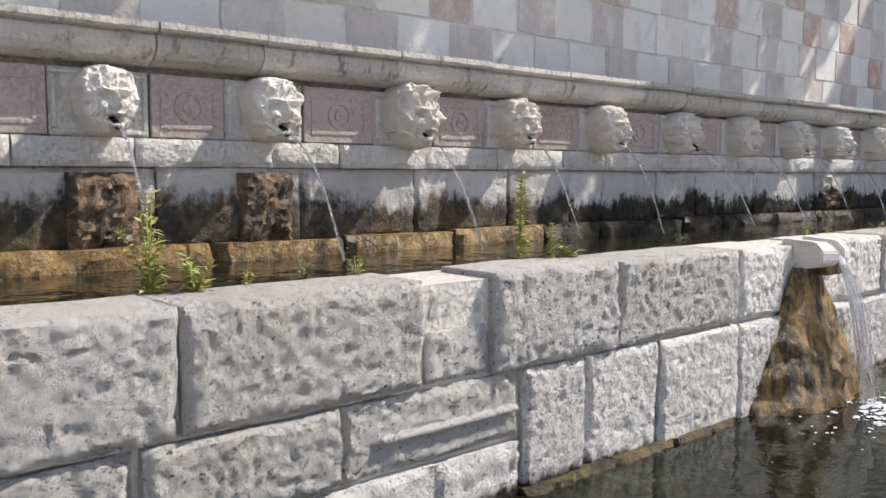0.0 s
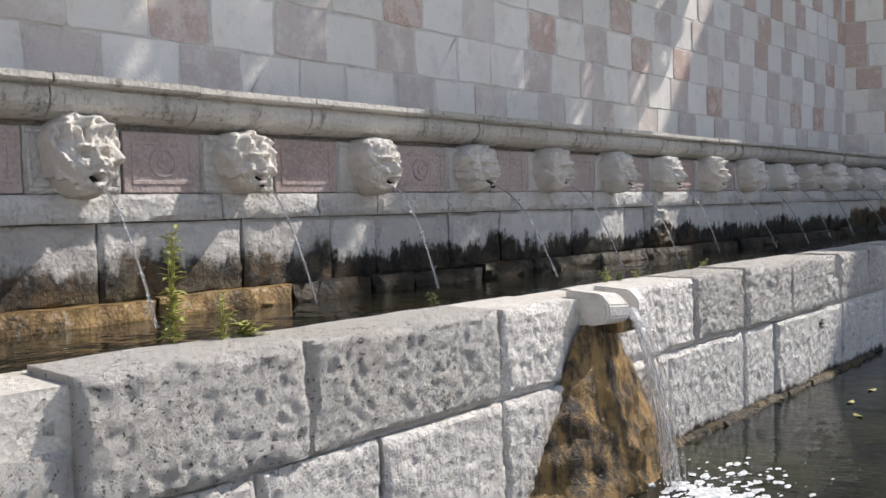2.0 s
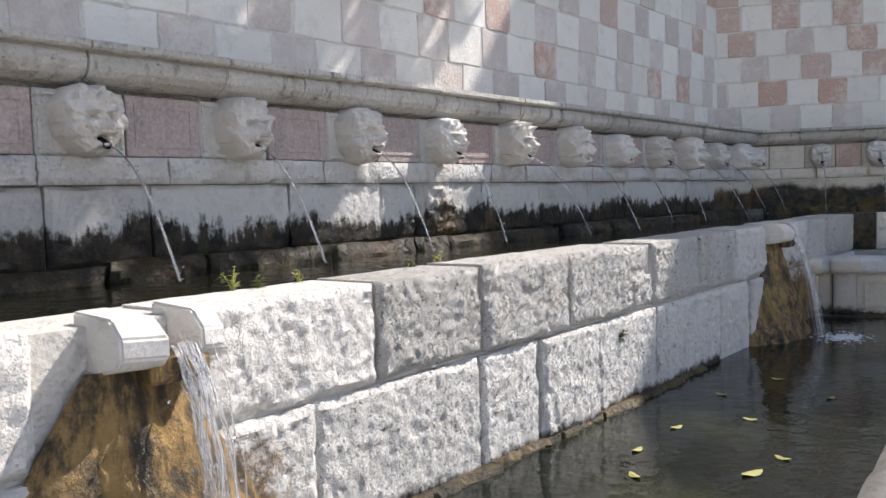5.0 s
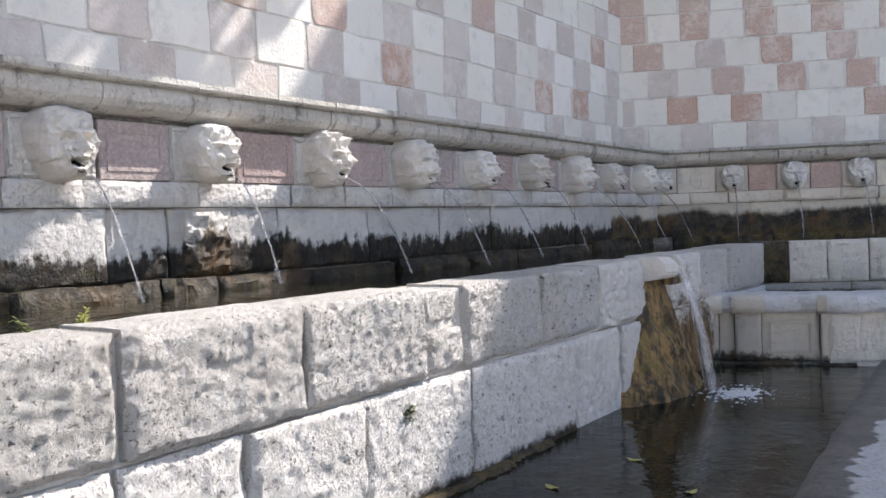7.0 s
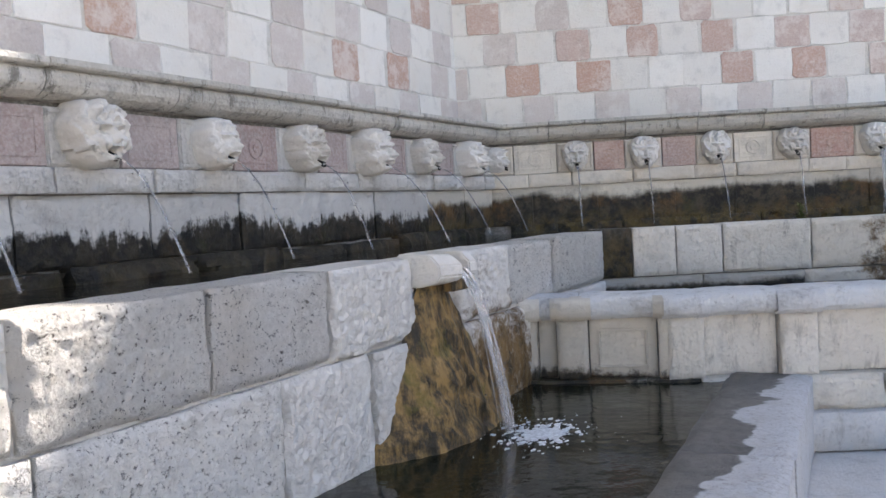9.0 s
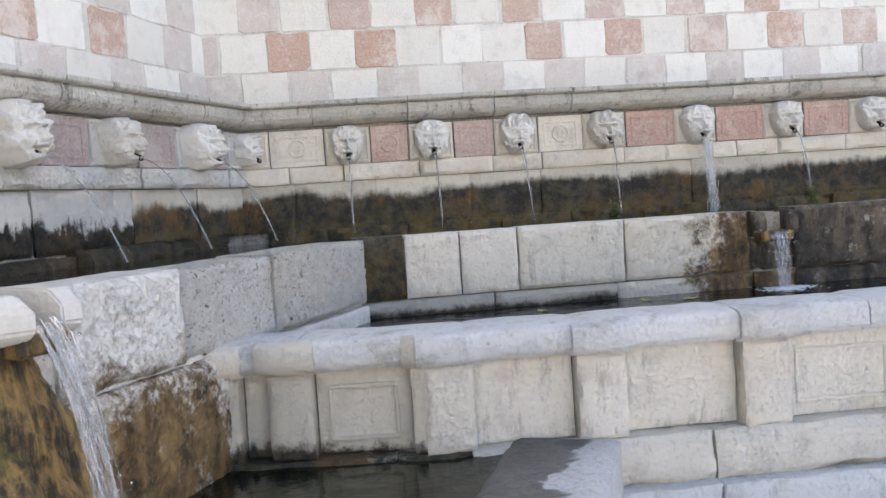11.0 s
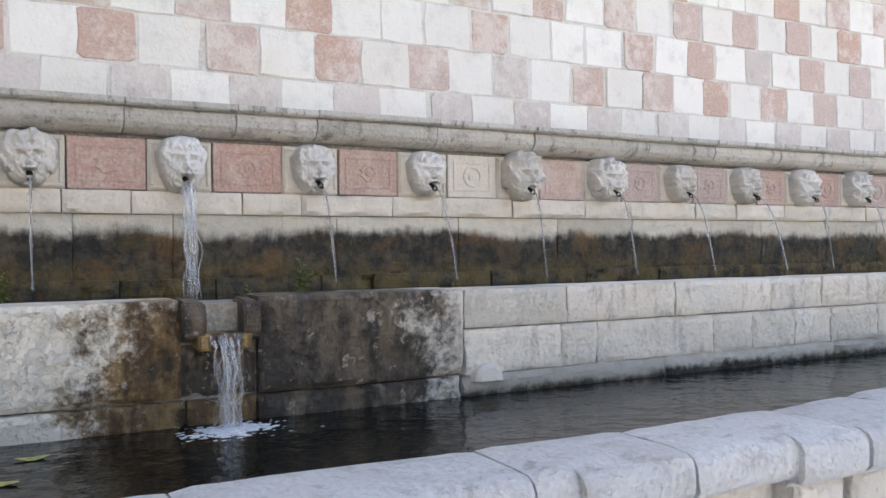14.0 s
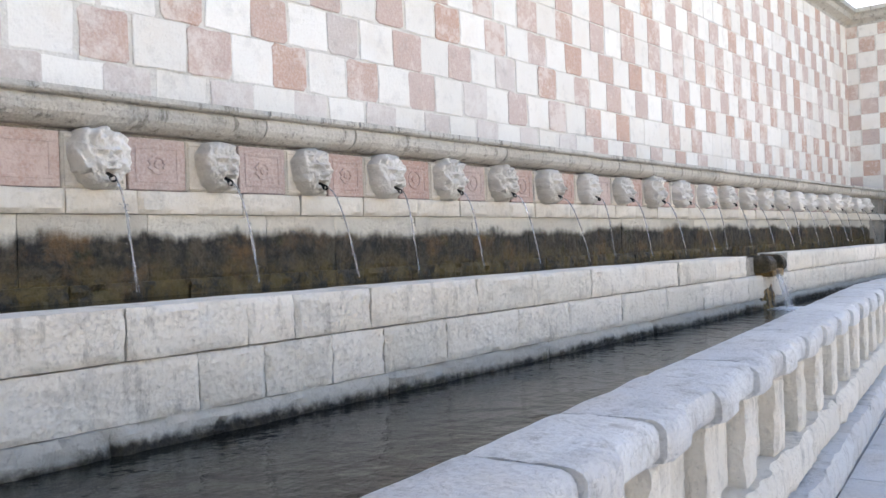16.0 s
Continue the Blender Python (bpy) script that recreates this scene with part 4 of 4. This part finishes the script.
def cope(parent, x0, x1, seed):
    bm = sweep(COPE_P, x0 + 0.003, x1 - 0.003, max(2, round((x1 - x0) / 0.05)))
    for p in bm.verts:
        q = Vector((p.co.x * 4 + seed, p.co.y * 9, p.co.z * 9))
        e = max(0.0, 0.04 - min(p.co.x - x0, x1 - p.co.x)) * 0.14 if p.co.z > 0.75 else 0
        p.co += Vector((0, 0.006 * noise.noise(q) + 0.004 * noise.noise(q * 3) + e * (1 if p.co.y < 0.15 else 0), 0.004 * noise.noise(q + Vector((7, 0, 0))) + 0.003 * noise.noise(q * 3.3) - e))
    part("coping_stone", bm, COPING, parent, "", None, True)


def cope_break(x, w):
    """The short forward step of the coping over a pilaster."""
    bm = sweep([(v + 0.034, z - 0.004) for v, z in COPE_P if v > -0.15] + [(-0.1, 0.824), (-0.1, 0.70)], x - w / 2, x + w / 2, 5)
    for p in bm.verts:
        q = Vector((p.co.x * 6, p.co.y * 9, p.co.z * 9))
        e = max(0.0, 0.03 - min(p.co.x - x + w / 2, x + w / 2 - p.co.x)) * 0.5
        p.co += Vector((0, 0.007 * noise.noise(q) + e, 0.004 * noise.noise(q + Vector((3, 0, 0)))))
    return bm


def parapet(name, a, b, posts, label, framed=(), wet=False, wide=0.15):
    """A stretch of parapet between two plan points, with pilasters at the given distances."""
    p0, p1 = END @ Vector((a[0], -a[1], 0)), END @ Vector((b[0], -b[1], 0))
    d = p1 - p0
    x0, x1 = 0.0, d.length
    root = empty(name, Matrix.Translation(p0) @ Matrix.Rotation(math.atan2(d.y, d.x), 4, "Z"), label, "parapet", "", "structure")
    stone = STUB_WET if wet else SMOOTH
    part("core", box(x0, x1, 0.125, 0.28, 0.0, 0.70), DARKJOINT, root)
    for n, (p, q) in enumerate(zip(posts, posts[1:])):
        part("panel", rough_block(q - p - wide - 0.016, 0.05, 0.328, 0.025, 0.006, 0.008, p), stone, root, "recessed cream stone panel", Matrix.Translation((p + wide / 2 + 0.008, 0.10, 0.37)), True)
        if n in framed:
            for f in ((p + 0.14, q - 0.14, 0.42, 0.436), (p + 0.14, q - 0.14, 0.624, 0.64), (p + 0.14, p + 0.156, 0.437, 0.623), (q - 0.156, q - 0.14, 0.437, 0.623)):
                part("frame_moulding", box(f[0], f[1], 0.084 if wet else 0.092, 0.104, f[2], f[3], 0.004), stone, root)
    for x in posts:
        bm = rough_block(wide, 0.12, 0.336, 0.016, 0.006, 0.014, x)
        part("pilaster", bm, stone, root, "worn projecting stone pilaster", Matrix.Translation((x - wide / 2, 0.03, 0.362)), True)
        part("pilaster_cap", cope_break(x, wide + 0.05), COPING if not wet else stone, root, "coping stepped forward over a pilaster", None, True)
    x, k = x0, 0
    while x < x1 - 0.02:
        e = min(x1, x + (0.44, 0.62, 0.52, 0.7)[k % 4])
        e = x1 if x1 - e < 0.15 else e
        cope(root, x, e, k * 3.3 + a[0])
        x, k = e, k + 1
    x = x0
    while x < x1 - 0.02:
        e = min(x1, x + random.uniform(0.7, 1.1))
        e = x1 if x1 - e < 0.2 else e
        part("base_block", rough_block(e - x - 0.006, 0.2, 0.19, 0.04, 0.01, 0.035, x), stone, root, "", Matrix.Translation((x + 0.003, -0.01, 0.175)), True)
        if not wet:
            part("step_block", rough_block(e - x - 0.006, 0.28, 0.2, 0.05, 0.01, 0.03, x + 3), COPING, root, "", Matrix.Translation((x + 0.003, -0.085, -0.02)), True)
        x = e
    return root


STUB_WET = mossy("parapet_stone_wet_below", (0.68, 0.63, 0.54), 0.40, 0.03, 0.22, 0.8, 1.5)
parapet("parapet_near", PAR[0], PAR[1], [-0.07, 0.52, 1.175, 1.845, 2.51, 3.17], "cream stone parapet with flat panels and a worn coping", (2, 3), False, 0.19)
parapet("parapet_run", PAR[1], PAR[2], [0.12 + 0.52 * k for k in range(16)], "long cream stone parapet with close-set pilasters")
parapet("parapet_far", PAR[2], PAR[3], [0.2 + 0.6 * k for k in range(15)], "far stretch of the cream stone parapet")
parapet("parapet_stub", (0.05, 2.535), PAR[0], [0.12, 0.40, 0.95], "short parapet from the trough wall with a framed panel, wet below", (1,), True, 0.17)

# ---- paving ----
paving = empty("paving", Matrix.Identity(4), "pale bluish stone flags of the court", "paving", "", "structure")
flag = mesh_of("flag", box(0, 1, 0, 1, -0.04, 0, 0.012), PAVING)
PLAZA = END @ Matrix.Translation((1.12, -2.72, 0)) @ Matrix.Rotation(radians(6.4), 4, "Z")
rows = 0
for j in range(10):
    y = 0.55 - 0.52 * (j + 1)
    x = 1.2 - (j % 2) * 0.3
    while x < 17 and rows < 300:
        w = random.uniform(0.5, 0.85)
        part("flag", flag, PAVING, paving, "", PLAZA @ Matrix.Translation((x, y, random.uniform(-0.003, 0.003))) @ Matrix.Diagonal((w - 0.008, 0.512, 1, 1)))
        x, rows = x + w, rows + 1

# ---- weeds on the trough's rim and floating leaves ----
def weed(frame_m, x, v, z, height, stems, leaf, material, seed, label, spread=0.3):
    """A clump of stems, each with many narrow leaves."""
    r = random.Random(seed)
    root = empty("weed", frame_m @ Matrix.Translation((x, -v, z)), label, "weed", "weeds on the fountain")
    blades = bmesh.new()
    for s in range(stems):
        stalks = bmesh.new()
        a, lean, h = r.uniform(0, 6.28), r.uniform(0.02, spread), height * r.uniform(0.6, 1.0)
        pts = [Vector((math.cos(a) * lean * h * f * f, math.sin(a) * lean * h * f * f, h * f)) for f in (0, 0.25, 0.5, 0.75, 1.0)]
        rings = [[stalks.verts.new(p + Vector((w * math.cos(k * 2.09), w * math.sin(k * 2.09), 0))) for k in range(3)] for p, w in zip(pts, (0.004, 0.0035, 0.003, 0.002, 0.001))]
        for p, q in zip(rings, rings[1:]):
            for k in range(3):
                stalks.faces.new((p[k], p[(k + 1) % 3], q[(k + 1) % 3], q[k]))
        part("stem", stalks, material, root)
        for n in range(int(16 + 60 * h)):
            f = r.uniform(0.12, 1.0)
            base = pts[0].lerp(pts[4], f)
            base.x, base.y = math.cos(a) * lean * h * f * f, math.sin(a) * lean * h * f * f
            b, L = r.uniform(0, 6.28), leaf * r.uniform(0.5, 1.2) * (1.1 - 0.5 * f)
            out = Vector((math.cos(b), math.sin(b), r.uniform(-0.2, 0.9))).normalized()
            side = out.cross(Vector((0, 0, 1))).normalized() * L * 0.2
            tip = base + out * L - Vector((0, 0, L * 0.15))
            mid = base + out * L * 0.5
            blades.faces.new([blades.verts.new(p) for p in (base, mid - side, tip, mid + side)])
    tagged(part("leaf", blades, material, root), kind="stuff")


weed(LEFT, -10.12, 1.0, 1.1, 0.40, 5, 0.055, FOLIAGE_PALE, 1, "tall yellow-green weed on the trough rim", 0.1)
weed(LEFT, -9.98, 1.04, 1.1, 0.2, 3, 0.05, FOLIAGE_PALE, 2, "short yellow-green weed on the rim", 0.25)
weed(LEFT, -9.9, 1.05, 1.1, 0.11, 6, 0.07, FOLIAGE_PALE, 3, "low broad-leaved green weed on the rim", 0.7)
weed(LEFT, -11.6, 1.0, 1.08, 0.36, 7, 0.06, FOLIAGE_PALE, 4, "bushy pale green weed growing from the trough", 0.35)
weed(LEFT, -11.48, 1.03, 1.1, 0.16, 6, 0.06, FOLIAGE_PALE, 5, "leafy weed on the trough rim", 0.6)
weed(LEFT, -12.02, 1.0, 1.1, 0.14, 5, 0.06, FOLIAGE_PALE, 6, "leafy weed on the trough rim", 0.6)
for n, (x, h) in enumerate(((-11.3, 0.1), (-11.1, 0.12), (-10.9, 0.1), (-9.02, 0.1), (-7.78, 0.12), (-7.68, 0.08), (-7.5, 0.07), (-6.9, 0.07), (-6.74, 0.08), (-6.4, 0.05))):
    weed(LEFT, x, 1.0, 1.11, h, 3, 0.035, FOLIAGE if n % 2 else FOLIAGE_PALE, 10 + n, "small sparse weed on the trough rim", 0.5)
weed(END, 3.5, 1.02, 1.12, 0.17, 5, 0.05, FOLIAGE, 30, "grey-green weed on the trough rim by the outlet", 0.5)
weed(END, 2.45, 0.5, 1.11, 0.17, 4, 0.05, FOLIAGE, 31, "thin grass growing in the trough", 0.3)
weed(END, 3.28, 1.02, 1.12, 0.08, 3, 0.03, FOLIAGE, 32, "tiny weed beside the outlet", 0.5)
weed(LEFT, -5.66, 1.27, 0.66, 0.08, 9, 0.05, FOLIAGE, 33, "moss and small weeds in a joint of the trough wall", 0.9)


def floating_leaf(frame_m, x, v, z, size, turn, material):
    bm = bmesh.new()
    rim = [bm.verts.new((size * math.cos(a) * (1.0 if abs(math.cos(a)) < 0.9 else 1.25), 0.6 * size * math.sin(a), 0.004 * math.cos(2 * a))) for a in (k * math.pi / 5 for k in range(10))]
    mid = bm.verts.new((0, 0, 0.002))
    for k in range(10):
        bm.faces.new((rim[k], rim[(k + 1) % 10], mid))
    ob = part("floating_leaf", bm, material, None, "small yellowish leaf floating on the water", frame_m @ Matrix.Translation((x, -v, z + 0.006)) @ Matrix.Rotation(turn, 4, "Z"))
    tagged(ob, category="leaf", group="leaves on the water")


for x, v, s in ((-6.34, 2.15, 0.045), (-6.1, 2.19, 0.03), (-6.3, 1.67, 0.03), (-5.9, 1.67, 0.03), (-5.6, 1.9, 0.03), (-5.2, 1.62, 0.03), (-5.0, 2.1, 0.025), (-4.7, 1.75, 0.03), (-6.6, 1.8, 0.03)):
    floating_leaf(LEFT, x, v, 0.35, s, x * 7, YELLOWLEAF)
for x, v, s in ((2.29, 1.42, 0.035), (2.51, 1.5, 0.04), (2.42, 1.76, 0.045), (2.14, 1.8, 0.04), (2.26, 1.84, 0.05), (1.7, 1.5, 0.03)):
    floating_leaf(END, x, v, 0.712, s, x * 5, YELLOWLEAF)

# ---- added out of view: shade-casting block and tree, and a closing wall ----
bm = bmesh.new()
# Unseen block; its sloped top is shaped to set the shadow edge.
shade_outline = [(-8.0, 0.0), (22.0, 0.0), (22.0, 13.7), (12.2, 13.7), (6.4, 11.8), (-8.0, 7.05)]
fronts = [[bm.verts.new((x, y, z)) for x, z in shade_outline] for y in (14.6, 20.0)]
bm.faces.new(fronts[0]), bm.faces.new(list(reversed(fronts[1])))
for i in range(6):
    bm.faces.new((fronts[0][i], fronts[1][i], fronts[1][(i + 1) % 6], fronts[0][(i + 1) % 6]))
tagged(part("house_behind", bm, WHITE, None, "tall plain pale block behind the end wall, unseen, added to cast shade"), category="house")
for name, a in (("wall_south", (-30, 40, -14, -13.5, 0, 5)),):
    tagged(part(name, box(*a), WHITE, None, "plain pale wall on the open side"), category="wall", kind="structure")


def shade_tree():
    """Broad unseen tree added behind the side wall; its overhanging crown shades the fountain."""
    r = random.Random(8)
    root = empty("tree", LEFT @ Matrix.Translation((-5.0, 2.6, 0)), "broad green tree behind the side wall, unseen, added to cast shade", "tree")
    trunk = bmesh.new()

    def limb(p, q, w0, w1):
        d = (q - p).normalized()
        s = d.orthogonal().normalized()
        t = d.cross(s)
        rings = [[trunk.verts.new(c + (s * math.cos(k * math.pi / 4) + t * math.sin(k * math.pi / 4)) * w) for k in range(8)] for c, w in ((p, w0), (q, w1))]
        for k in range(8):
            trunk.faces.new((rings[0][k], rings[0][(k + 1) % 8], rings[1][(k + 1) % 8], rings[1][k]))
    top = Vector((0, 0, 6.4))
    limb(Vector((0, 0, 0)), top, 0.3, 0.18)
    for x, y in ((-5, -1.5), (-2.5, -3.8), (0.5, -3.6), (2.3, -4.6), (3.6, -2.5), (0, 1.5)):
        limb(top + Vector((0, 0, -0.6)), Vector((x, y, 7.1)), 0.1, 0.03)
    part("trunk", trunk, plain("bark", (0.14, 0.1, 0.07), 0.9), root)
    verts, faces = [], []
    for _ in range(19000):
        x = r.uniform(-8.5, 4.15)
        # Crown edge is cut to shape the sunlit patches on the wall.
        reach = -4.58 - (0.55 if 1.4 < x < 3.4 else 0.0) + 0.22 * noise.noise(Vector((x * 1.3, 0, 0)))
        y = r.uniform(reach, 1.6)
        c = Vector((x, y, 7.0 + 0.5 * noise.noise(Vector((x, y, 3))) + r.uniform(-0.15, 0.45)))
        a = Vector((r.gauss(0, 1), r.gauss(0, 1), r.gauss(0, 0.5))).normalized() * 0.11
        b = a.cross(Vector((r.gauss(0, 0.4), r.gauss(0, 0.4), 1))).normalized() * 0.08
        q = len(verts)
        verts += [tuple(c - a), tuple(c + b), tuple(c + a), tuple(c - b)]
        faces.append((q, q + 1, q + 2, q + 3))
    me = bpy.data.meshes.new("crown")
    me.from_pydata(verts, [], faces)
    me.materials.append(FOLIAGE)
    part("crown", me, FOLIAGE, root)


shade_tree()
